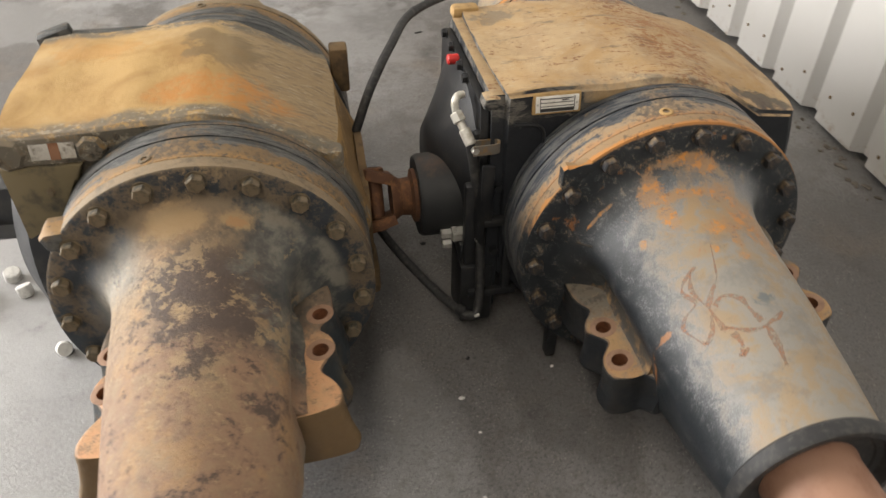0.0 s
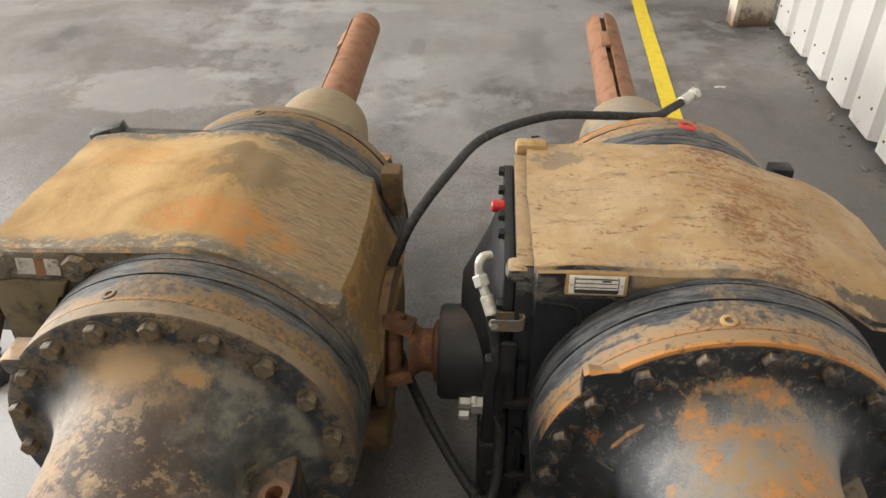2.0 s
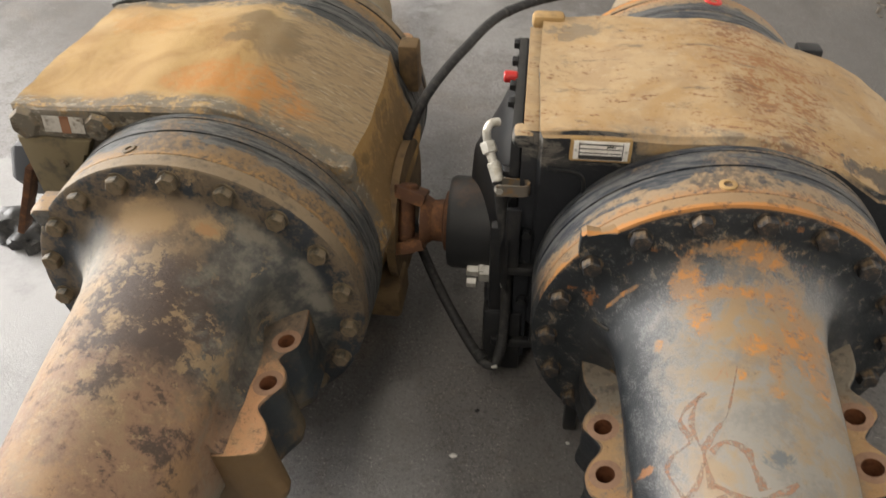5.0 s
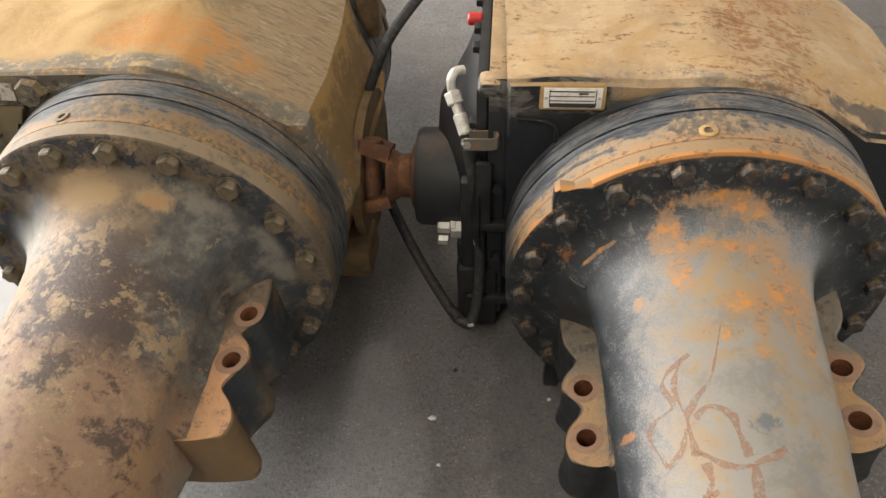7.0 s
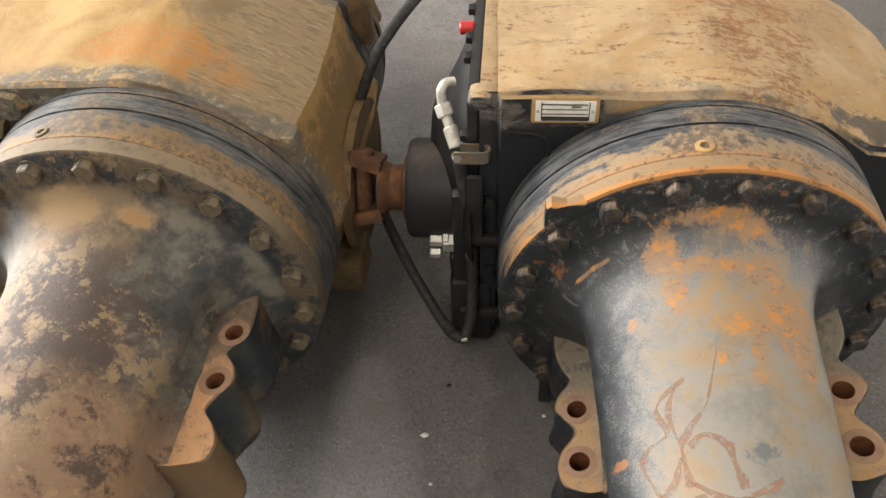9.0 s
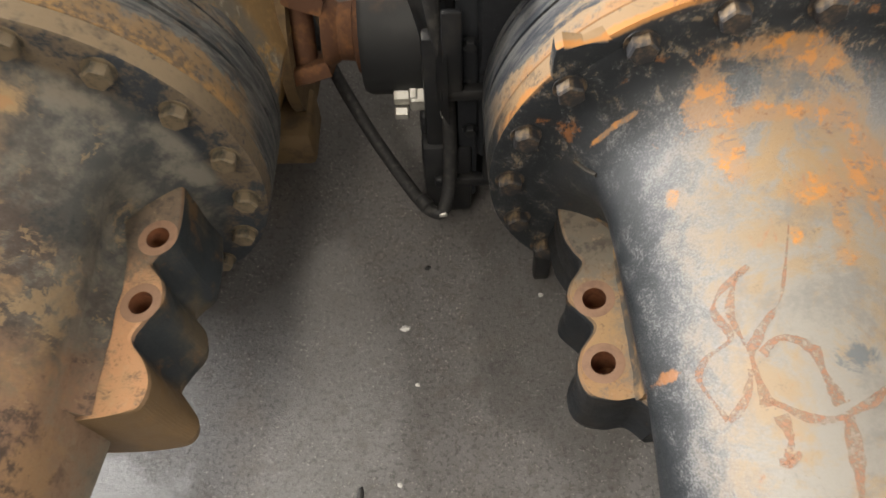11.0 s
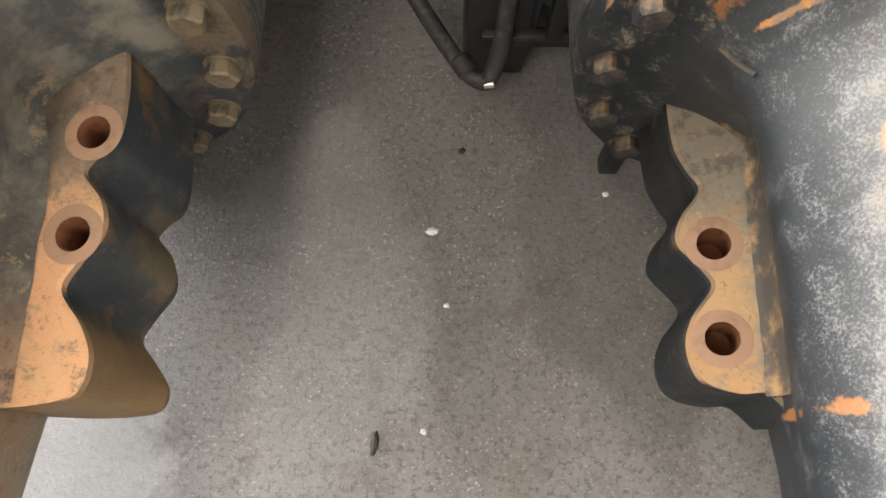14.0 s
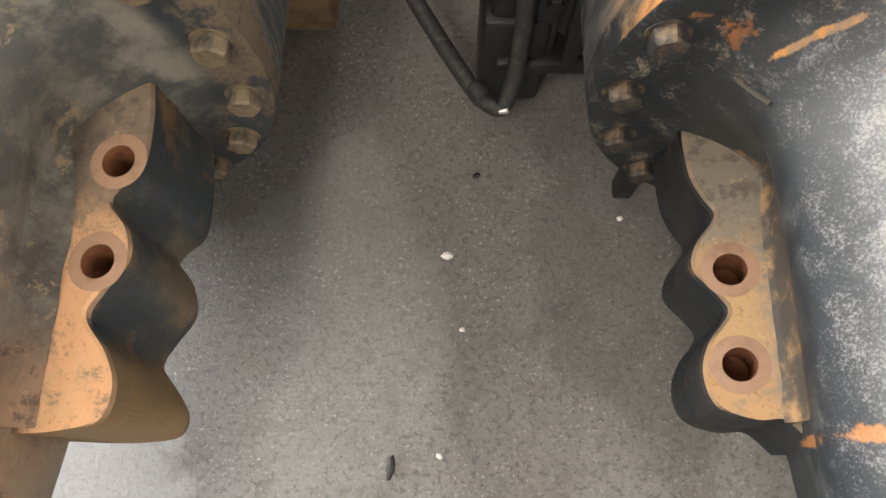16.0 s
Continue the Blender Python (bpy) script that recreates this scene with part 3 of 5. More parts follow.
M_WALL = wall_material()
M_CEIL = simple("grey_ceiling_sheet", V(0.28, 0.28, 0.28), 0.7, 0.0, V(0.22, 0.22, 0.22), 2.0)
M_FARWALL = simple("grey_far_wall_sheet", V(0.33, 0.325, 0.31), 0.7, 0.0, V(0.27, 0.265, 0.25), 2.0)


def jamb_material():
    m = Mat("cream_rusting_jamb", 0.6)
    n = m.noise(14.0, 9.0, 0.7)
    low = m.math("SUBTRACT", 1.0, m.ramp(m.math("ADD", m.axis("Z"), m.math("MULTIPLY", n, 0.35)), 0.20, 0.32))
    m.over(V(0.60, 0.54, 0.44)).over(V(0.42, 0.27, 0.12), m.ramp(n, 0.5, 0.66), 0.6).over(V(0.10, 0.055, 0.03), low, 0.9)
    return m.bump(n, 0.002).done()


M_CREAM = jamb_material()
M_CHIP = simple("pale_chip", V(0.7, 0.69, 0.66), 0.6)
M_RIDGE = simple("dusty_casting_ridge", V(0.05, 0.045, 0.038), 0.7, 0.0, V(0.34, 0.21, 0.10), 26.0, 0.0012)
M_HOLE = simple("rusty_bore", V(0.20, 0.075, 0.03), 0.8, 0.0, V(0.10, 0.035, 0.015), 60.0)

# ---- mesh helpers ----


def obj(name, bm, mat, parent=None, label="", smooth=True, angle=35):
    me = bpy.data.meshes.new(name)
    bmesh.ops.recalc_face_normals(bm, faces=bm.faces)
    for e in bm.edges:
        if len(e.link_faces) == 2:
            e.smooth = e.calc_face_angle(0) < radians(angle)
    for f in bm.faces:
        f.smooth = smooth
    bm.to_mesh(me)
    bm.free()
    me.materials.append(mat)
    ob = new(name, me)
    if parent:
        ob.parent = parent
    if label:
        ob["label"] = label
    return ob


part = obj


def revolve(profile, segs=96, closed=False, bm=None, m=Matrix()):
    """Turns (distance along -y, radius) pairs about the y axis."""
    bm = bm or bmesh.new()
    rings = []
    for d, r in profile:
        rings.append([bm.verts.new(m @ Vector((r * math.cos(a), -d, r * math.sin(a)))) for a in (2 * math.pi * i / segs for i in range(segs))])
    pairs = list(zip(rings, rings[1:])) + ([(rings[-1], rings[0])] if closed else [])
    for p, q in pairs:
        for i in range(segs):
            j = (i + 1) % segs
            bm.faces.new((p[i], p[j], q[j], q[i]))
    if not closed:
        bm.faces.new(rings[0])
        bm.faces.new(rings[-1])
    return bm


def cyl(r, h, segs=24, bevel=0.0, m=Matrix(), bm=None):
    """A round bar along local z from 0 to h, with chamfered ends."""
    b = min(bevel, h / 3, r / 2)
    prof = [(0, r - b), (b, r), (h - b, r), (h, r - b)] if b else [(0, r), (h, r)]
    turn = m @ Matrix.Rotation(radians(-90), 4, "X")
    return revolve(prof, segs, bm=bm, m=turn)


def block(sx, sy, sz, m=Matrix(), bevel=0.004, bm=None, segments=2):
    """A box centred on the origin with rounded edges."""
    own = bmesh.new()
    bmesh.ops.create_cube(own, size=1.0, matrix=Matrix.Diagonal((sx, sy, sz, 1)))
    if bevel:
        bmesh.ops.bevel(own, geom=own.edges[:], offset=bevel, segments=segments, affect="EDGES", profile=0.5)
    own.transform(m)
    return join(bm, own)


def join(bm, own):
    if bm is None:
        return own
    me = bpy.data.meshes.new("tmp")
    own.to_mesh(me)
    own.free()
    bm.from_mesh(me)
    bpy.data.meshes.remove(me)
    return bm


def plate(outline, z0, z1, bevel=0.004, m=Matrix(), bm=None):
    """A flat plate with an outline in x and y, from z0 up to z1."""
    own = bmesh.new()
    lo = [own.verts.new((x, y, z0)) for x, y in outline]
    hi = [own.verts.new((x, y, z1)) for x, y in outline]
    n = len(outline)
    for i in range(n):
        j = (i + 1) % n
        own.faces.new((lo[i], lo[j], hi[j], hi[i]))
    top, bottom = own.faces.new(hi), own.faces.new(lo[::-1])
    if bevel:
        bmesh.ops.bevel(own, geom=[e for e in top.edges], offset=bevel, segments=2, affect="EDGES", profile=0.5)
    own.transform(m)
    return join(bm, own)


def smooth_path(points, steps=8, closed=False):
    """A Catmull-Rom line through the points."""
    P = [Vector(p) for p in points]
    n = len(P)
    out = []
    for i in range(n if closed else n - 1):
        a, b, c, d = (P[(i - 1) % n] if closed or i else P[0]), P[i], P[(i + 1) % n], (P[(i + 2) % n] if closed else P[min(i + 2, n - 1)])
        for k in range(steps):
            t = k / steps
            out.append(0.5 * (2 * b + (c - a) * t + (2 * a - 5 * b + 4 * c - d) * t * t + (3 * b - a - 3 * c + d) * t ** 3))
    if not closed:
        out.append(P[-1])
    return out


def sweep(points, r, segs=14, steps=8, bm=None):
    """A round hose or bar along a smooth line."""
    P = smooth_path(points, steps)
    bm = bm or bmesh.new()
    rings, side = [], None
    for i, p in enumerate(P):
        way = (P[min(i + 1, len(P) - 1)] - P[max(i - 1, 0)]).normalized()
        side = way.orthogonal() if side is None else (side - way * side.dot(way))
        side.normalize()
        other = way.cross(side)
        rings.append([bm.verts.new(p + r * (math.cos(a) * side + math.sin(a) * other)) for a in (2 * math.pi * k / segs for k in range(segs))])
    for p, q in zip(rings, rings[1:]):
        for k in range(segs):
            bm.faces.new((p[k], p[(k + 1) % segs], q[(k + 1) % segs], q[k]))
    bm.faces.new(rings[0])
    bm.faces.new(rings[-1])
    return bm


def hexbolt(across=0.03, head=0.019, washer=True):
    """A hex bolt head on a washer face, along local z."""
    bm = bmesh.new()
    r = across / math.sqrt(3)
    prof = [(0.0, across * 0.66), (0.003, across * 0.66), (0.0031, r * 0.99), (head - 0.003, r), (head, r * 0.86)]
    rings = []
    for d, q in prof:
        round_ = d < 0.0031
        rings.append([bm.verts.new((q * math.cos(a) * (1 if round_ else 1.0 / max(math.cos((a % (math.pi / 3)) - math.pi / 6), 0.86) * 0.866), q * math.sin(a) * (1 if round_ else 1.0 / max(math.cos((a % (math.pi / 3)) - math.pi / 6), 0.86) * 0.866), d)) for a in (math.pi * i / 12 for i in range(24))])
    for p, q in zip(rings, rings[1:]):
        for i in range(24):
            bm.faces.new((p[i], p[(i + 1) % 24], q[(i + 1) % 24], q[i]))
    bm.faces.new(rings[-1])
    bm.faces.new(rings[0])
    return bm


# ---- the hall ----
def hall():
    bm = bmesh.new()
    for x0, x1, y0, y1 in ((-30, 30, -30, 30),):
        v = [bm.verts.new(p) for p in ((x0, y0, 0), (x1, y0, 0), (x1, y1, 0), (x0, y1, 0))]
        bm.faces.new(v)
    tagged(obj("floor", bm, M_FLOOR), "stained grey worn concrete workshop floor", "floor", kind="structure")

    # corrugated sheet wall beside the axles
    bm = bmesh.new()
    per, dep, th = 0.34, 0.045, 0.004
    prof, y = [], -6.0
    while y < 3.75:
        prof += [(0.0, y), (0.0, y + 0.235), (dep, y + 0.262), (dep, y + 0.313)]
        y += per
    lo = [bm.verts.new((x, yy, 0.035)) for x, yy in prof]
    hi = [bm.verts.new((x, yy, 5.0)) for x, yy in prof]
    lo2 = [bm.verts.new((x + th, yy, 0.035)) for x, yy in prof]
    hi2 = [bm.verts.new((x + th, yy, 5.0)) for x, yy in prof]
    for i in range(len(prof) - 1):
        bm.faces.new((lo[i], lo[i + 1], hi[i + 1], hi[i]))
        bm.faces.new((lo2[i], lo2[i + 1], hi2[i + 1], hi2[i]))
        bm.faces.new((lo[i], lo[i + 1], lo2[i + 1], lo2[i]))
    bm.transform(pose(1.585, 0, 0, 0, 0, -4.0))
    tagged(obj("wall_east", bm, M_WALL, smooth=False), "white painted corrugated sheet metal wall, grimy at its foot", "wall", kind="structure")
    wall = bpy.data.objects["wall_east"]
    head = hexbolt(0.010, 0.005)
    screw = None
    for k in range(12):
        y = -6.0 + 0.34 * (k + 17)
        for dy, z in ((0.045, 0.16), (0.19, 0.10 + 0.05 * (k % 2))):
            if screw is None:
                screw = part("screw", head, M_BROWN, wall)
                one = screw
            else:
                one = new("screw", screw.data)
                one.parent = wall
            one.matrix_local = pose(1.585, 0, 0, 0, 0, -4.0) @ Matrix.Translation((0.0, y + dy, z)) @ Matrix.Rotation(radians(-90), 4, "Y")
    bm = block(0.10, 10.2, 0.034, pose(1.70, -0.9, 0.017, 0, 0, -4.0), 0.008)
    tagged(obj("baseboard", bm, simple("crumbling_grey_mortar", V(0.2, 0.19, 0.17), 0.85, 0.0, V(0.1, 0.09, 0.08), 14.0, 0.004)), "crumbling grey mortar strip along the foot of the wall", "base strip", kind="structure")
    bm = block(0.22, 0.10, 5.0, pose(1.73, 3.83, 2.5), 0.006)
    bm = block(0.03, 0.14, 5.0, pose(1.61, 3.82, 2.5), 0.004, bm)
    tagged(obj("wall_pier", bm, M_CREAM, smooth=False), "cream door jamb with a rusted foot at the wall's end", "door jamb", kind="structure")
    rnd = random.Random(8)
    bm = bmesh.new()
    for k in range(150):
        y = rnd.uniform(-1.2, 3.85)
        x = 1.585 + math.tan(radians(4.0)) * y - rnd.uniform(0.0, 0.07) if y < 3.6 else rnd.uniform(1.52, 1.86)
        r = rnd.uniform(0.004, 0.012)
        bmesh.ops.create_icosphere(bm, subdivisions=1, radius=r, matrix=Matrix.Translation((x, y, r * 0.25)) @ Matrix.Rotation(rnd.uniform(0, 6), 4, "Z") @ Matrix.Diagonal((rnd.uniform(0.7, 2.2), rnd.uniform(0.7, 1.6), 0.6, 1)))
    tagged(obj("mortar_crumbs", bm, simple("grey_brown_crumbs", V(0.17, 0.15, 0.125), 0.9, 0.0, V(0.09, 0.075, 0.06), 30.0), smooth=False), "grey brown mortar crumbs along the wall's foot", "crumbs", kind="stuff")
    hook = obj("wall_hook", sweep([(1.72, 3.775, 0.36), (1.715, 3.755, 0.345), (1.72, 3.745, 0.32), (1.735, 3.75, 0.315), (1.745, 3.76, 0.335)], 0.007, 8), M_RUST)
    tagged(hook, "rusty bent hook on the cream door jamb", "hook")
    part("chain", sweep([(1.735, 3.75, 0.32), (1.77, 3.755, 0.335), (1.80, 3.76, 0.355), (1.83, 3.77, 0.36)], 0.006, 8), M_RUST, hook)
    # plain walls and ceiling that close the place
    for name, w, h, m in (("wall_north", 28, 5, pose(0, 14, 2.5)), ("wall_south", 28, 5, pose(0, -10, 2.5))):
        tagged(obj(name, block(w, 0.2, h, m, 0), M_FARWALL), "plain white sheet wall of the hall", "wall", kind="structure")
    bm = block(0.2, 11, 5, pose(-12, -4.6, 2.5), 0)
    bm = block(0.2, 7, 5, pose(-12, 10.5, 2.5), 0, bm)
    bm = block(0.2, 6.1, 0.4, pose(-12, 3.95, 4.8), 0, bm)
    tagged(obj("wall_west", bm, M_FARWALL), "plain white sheet wall with a wide open doorway", "wall", kind="structure")
    tagged(obj("wall_east_far", block(0.2, 10, 5, pose(6, 9, 2.5), 0), M_FARWALL), "plain white sheet wall of the hall", "wall", kind="structure")
    tagged(obj("ceiling", block(28, 26, 0.1, pose(0, 2, 5.06), 0), M_CEIL), "grey sheet metal ceiling of the hall", "ceiling", kind="structure")
    for (x, y), w in zip(LAMPS, LAMP_W):
        area_lamp("hall_lamp", look((x, y, 4.88), (x, y + 0.001, 0)), 0.9, 4.5, w, (1.0, 0.90, 0.76))

    # yellow floor lines, one strip each
    def line(name, a, b, w):
        d = (Vector(b) - Vector(a)).normalized()
        s = Vector((-d.y, d.x)) * w / 2
        a, b = Vector(a), Vector(b)
        bm = bmesh.new()
        n = 40
        rows = []
        for i in range(n + 1):
            p = a.lerp(b, i / n)
            j = random.uniform(-0.002, 0.002)
            rows.append([bm.verts.new((*(p - s * (1 + 20 * j)), 0.004)), bm.verts.new((*(p + s * (1 - 15 * j)), 0.004))])
        for p, q in zip(rows, rows[1:]):
            bm.faces.new((p[0], p[1], q[1], q[0]))
        tagged(obj(name, bm, M_YELLOW), "yellow painted marking line on the concrete floor", "floor marking", kind="structure")

    line("floor_line", (0.90, 1.6), (1.40, 8.0), 0.085)
    line("floor_line", (-1.22, 4.62), (-6.0, 5.02), 0.09)


hall()

# ---- the two drive axles ----
DRUM = [(0.0, 0.20), (0.238, 0.20), (0.240, 0.338), (0.244, 0.344), (0.2700, 0.346), (0.2705, 0.340), (0.2735, 0.340), (0.2740, 0.346), (0.3150, 0.346), (0.3155, 0.337), (0.3195, 0.337), (0.3200, 0.3455), (0.3905, 0.345), (0.392, 0.3435)]
TUBE = [(0.392, 0.20), (0.392, 0.3432), (0.3935, 0.3445), (0.424, 0.343), (0.428, 0.337), (0.430, 0.292), (0.434, 0.278), (0.444, 0.262), (0.46, 0.246), (0.48, 0.231), (0.505, 0.219), (0.54, 0.209), (0.60, 0.202), (0.68, 0.195), (0.78, 0.184), (0.90, 0.168), (1.00, 0.153), (1.05, 0.146)]


def section(y, right, left, front):
    """The housing's outline in x and z at a distance y from the axle's middle."""
    e = abs(y) / front
    g = max(0.0, (-y / front - 0.55) / 0.45)
    top = 0.368 - 0.014 * e * e
    xl, xr = left[0] * (1 - 0.02 * e), right[0] * (1 - right[3] * e * e)

    def hug(x, z):
        """Towards its ends the casting closes in on the drum."""
        return z * (1 - g) + g * max(z - 0.028, min(z, math.sqrt(max(0.356 ** 2 - x * x, 0.01)) + 0.004))

    pts = [(xl, left[1]), (xl * 0.66, left[1] + 0.004), (xl * 0.33, top - 0.006), (0.0, top)]
    for f, drop in ((0.25, 0.12), (0.5, 0.38), (0.76, 0.69)):
        x = xr * f
        pts.append((x, hug(x, top - (top - right[1]) * drop)))
    pts += [(xr, right[1]), (xr + 0.018, right[1] - 0.085), (xr + right[2], 0.02), (xr + 0.02, -0.14), (xr * 0.7, -0.27), (0.12, -0.335), (-0.12, -0.335), (xl * 0.75, -0.27), (xl, -0.16), (xl, 0.10)]
    return pts


def housing(right, left, front, mat, root):
    bm = bmesh.new()
    ys = [front * f for f in (-1, -0.955, -0.86, -0.75, -0.55, -0.3, 0, 0.3, 0.55, 0.75, 0.86, 0.955, 1)]
    rings = []
    for i, y in enumerate(ys):
        s = 0.978 if i in (0, len(ys) - 1) else 1.0
        rings.append([bm.verts.new((x * s, y, z * s)) for x, z in section(y, right, left, front)])
    n = len(rings[0])
    for p, q in zip(rings, rings[1:]):
        for i in range(n):
            bm.faces.new((p[i], p[(i + 1) % n], q[(i + 1) % n], q[i]))
    bm.faces.new(rings[0])
    bm.faces.new(rings[-1])
    sharp = [e for e in bm.edges if len(e.link_faces) == 2 and e.calc_face_angle(0) > radians(34)]
    bmesh.ops.bevel(bm, geom=sharp, offset=0.008, segments=3, affect="EDGES", profile=0.5)
    bmesh.ops.subdivide_edges(bm, edges=bm.edges[:], cuts=3, use_grid_fill=True)
    for v in bm.verts:
        if abs(v.co.y) < front * 0.97:
            p = v.co * 7.0 + Vector((right[0] * 90, 3.0, 1.0))
            v.co += 0.010 * Vector((0.5 * noise.noise(p + Vector((9, 0, 0))), 0, noise.noise(p))) + Vector((0, 0, 0.003 * noise.noise(p * 3.3)))
    return part("housing", bm, mat, root, angle=24)


def tube_mesh(flip, far, roll):
    """The tapering axle tube with its flange; its flanks are drawn in below the crown, where the pads sit."""
    prof = TUBE if not far else TUBE[:-2] + [(0.98, 0.156), (1.01, 0.150), (1.035, 0.136), (1.047, 0.115), (1.05, 0.09)]
    bm = bmesh.new()
    revolve(prof, 128, bm=bm)
    tilt = Matrix.Rotation(radians(-roll if far else roll), 4, "Y")
    bm.transform(tilt.inverted())
    for v in bm.verts:
        d = -v.co.y
        if d > 0.436:
            k = min(1.0, (d - 0.436) / 0.07) * (1.0 if d < 0.80 else max(0.0, 1 - (d - 0.80) / 0.15))
            low = min(1.0, max(0.0, (0.13 - v.co.z) / 0.09))
            lim = 0.160
            if abs(v.co.x) > lim:
                v.co.x = math.copysign(abs(v.co.x) + (lim - abs(v.co.x)) * k * low, v.co.x)
    bm.transform(flip @ tilt)
    return bm


def hexes(center, radius, angles, size, flip, mat, parent, name="bolt", skip=()):
    mesh = None
    for k, a in enumerate(angles):
        if k in skip:
            continue
        if mesh is None:
            b = part(name, hexbolt(size, size * 0.62), mat, parent)
            mesh = b.data
        else:
            b = new(name, mesh)
            b.parent = parent
        b.matrix_local = flip @ Matrix.Translation((radius * math.cos(radians(a)), -center, radius * math.sin(radians(a)))) @ Matrix.Rotation(radians(90), 4, "X") @ Matrix.Rotation(radians(random.uniform(0, 60)), 4, "Z")


def smooth2(points, steps=6):
    return [(p.x, p.y) for p in smooth_path([(x, y, 0) for x, y in points], steps)]


def mount_pad(root, sign, z, x_in, free, holes, thick, slant, spread, lean, mat, rim_mat, flip):
    """A bracket pad cast on the tube: a waved free edge above, a straighter one below, and bolt holes through it."""
    hi = [(x_in, free[0][1])] + smooth2(free) + [(x_in, free[-1][1])]
    bm = bmesh.new()
    rings = []
    for dz, drawn in ((0.0, 0.006), (-0.0018, 0.0022), (-0.006, 0.0), (-thick * 0.25, 0.003), (-thick * 0.6, 0.003), (-thick * 0.88, -0.003), (-thick, 0.004)):
        k = -dz / thick
        rings.append([bm.verts.new((sign * (x - (drawn - spread * k if x > x_in else 0)) + lean * thick * k, y + slant * k * min(1.0, max(0.0, (x - x_in) / 0.05)) * min(1.0, max(0.0, (y + 0.80) / 0.08)), z + dz)) for x, y in hi])
    n = len(hi)
    for p, q in zip(rings, rings[1:]):
        for i in range(n):
            bm.faces.new((p[i], p[(i + 1) % n], q[(i + 1) % n], q[i]))
    bm.faces.new(rings[0])
    bm.faces.new(rings[-1])
    bmesh.ops.recalc_face_normals(bm, faces=bm.faces)
    pad = part("mount_pad", bm, mat, root)
    cutter = bmesh.new()
    for hx, hy in holes:
        cyl(0.0168, 0.2, 28, m=Matrix.Translation((sign * hx, hy, z - 0.060)), bm=cutter)
    cut = obj("cutter", cutter, M_HOLE)
    pad.parent = None
    mod = pad.modifiers.new("holes", "BOOLEAN")
    mod.operation, mod.object, mod.solver = "DIFFERENCE", cut, "EXACT"
    pad.data.materials.append(M_HOLE)
    mod.material_mode = "TRANSFER"
    bpy.context.view_layer.update()
    me = bpy.data.meshes.new_from_object(pad.evaluated_get(bpy.context.evaluated_depsgraph_get()))
    pad.modifiers.clear()
    for p in me.polygons:
        p.use_smooth = False
    pad.data = me
    bpy.data.objects.remove(cut)
    pad.parent = root
    pad.matrix_local = flip
    for hx, hy in holes:
        ring = revolve([(0.0, 0.0169), (0.0, 0.0290), (-0.0006, 0.0270), (-0.0006, 0.0169)], 32, closed=True, m=Matrix.Translation((sign * hx, hy, z + 0.0002)) @ Matrix.Rotation(radians(90), 4, "X"))
        part("hole_rim", ring, rim_mat, pad)
    return pad


def pad_fillet(root, sign, roll, mat, width, height, d0, d1):
    """The hollow by which the pad runs up into the tube's flank."""
    bm = bmesh.new()
    ds, rs = zip(*TUBE[5:])
    rows = []
    for i in range(25):
        d = d0 + (d1 - d0) * i / 24
        r = float(np.interp(d, ds, rs))
        x0 = r + (0.160 - r) * min(1.0, (d - 0.436) / 0.07)
        fade = min(1.0, 0.08 + i / 7)
        wide, tall = (width + 0.003 * noise.noise(Vector((d * 30, sign, 0)))) * fade, height * fade
        row = [bm.verts.new((sign * (x0 - 0.012), -d, -0.01))]
        for k in range(8):
            a = math.pi / 2 * k / 7
            row.append(bm.verts.new((sign * (x0 - 0.002 + wide * (1 - math.sin(a))), -d, 0.001 + tall * (1 - math.cos(a)))))
        row.append(bm.verts.new((sign * (x0 - 0.012), -d, 0.001 + tall)))
        rows.append(row)
    n = len(rows[0])
    for p, q in zip(rows, rows[1:]):
        for i in range(n):
            bm.faces.new((p[i], p[(i + 1) % n], q[(i + 1) % n], q[i]))
    bm.faces.new(rows[0])
    bm.faces.new(rows[-1])
    bm.transform(Matrix.Rotation(radians(roll), 4, "Y"))
    return part("pad_fillet", bm, mat, root)


def lug(root, angle, mat, thick=False, width=0.05):
    """A cast ear on the rim of the drum's flange."""
    out = [(-width * 0.62, 0.31), (-width * 0.5, 0.352), (-width * 0.18, 0.372), (width * 0.2, 0.370), (width * 0.5, 0.350), (width * 0.9, 0.325)]
    m = Matrix.Rotation(radians(90), 4, "X") @ Matrix.Rotation(radians(angle - 90), 4, "Z")
    if thick:
        return part("lug", plate(out, 0.368, 0.4285, 0.014, m), mat, root)
    out = [(-0.048, 0.30), (-0.040, 0.343), (-0.014, 0.370), (-0.005, 0.379), (0.006, 0.377), (0.020, 0.354), (0.048, 0.343), (0.075, 0.31)]
    return part("lug", plate([(x, 0.31 + (y - 0.31) * 0.9) for x, y in out], 0.404, 0.4287, 0.006, m), mat, root)


def plug(root, x, d, r, mat, size=0.013):
    """A round socket plug on the drum's crown."""
    a = math.acos(x / r)
    m = Matrix.Translation((x, -d, r * math.sin(a))) @ Matrix.Rotation(math.pi / 2 - a, 4, "Y")
    prof = [(0.004, 0.2 * size), (0.004, 0.5 * size), (-0.003, 0.52 * size), (-0.003, 0.9 * size), (-0.002, size), (0.006, size)]
    return part("plug", revolve(prof, 24, m=m @ Matrix.Rotation(radians(90), 4, "X")), mat, root)


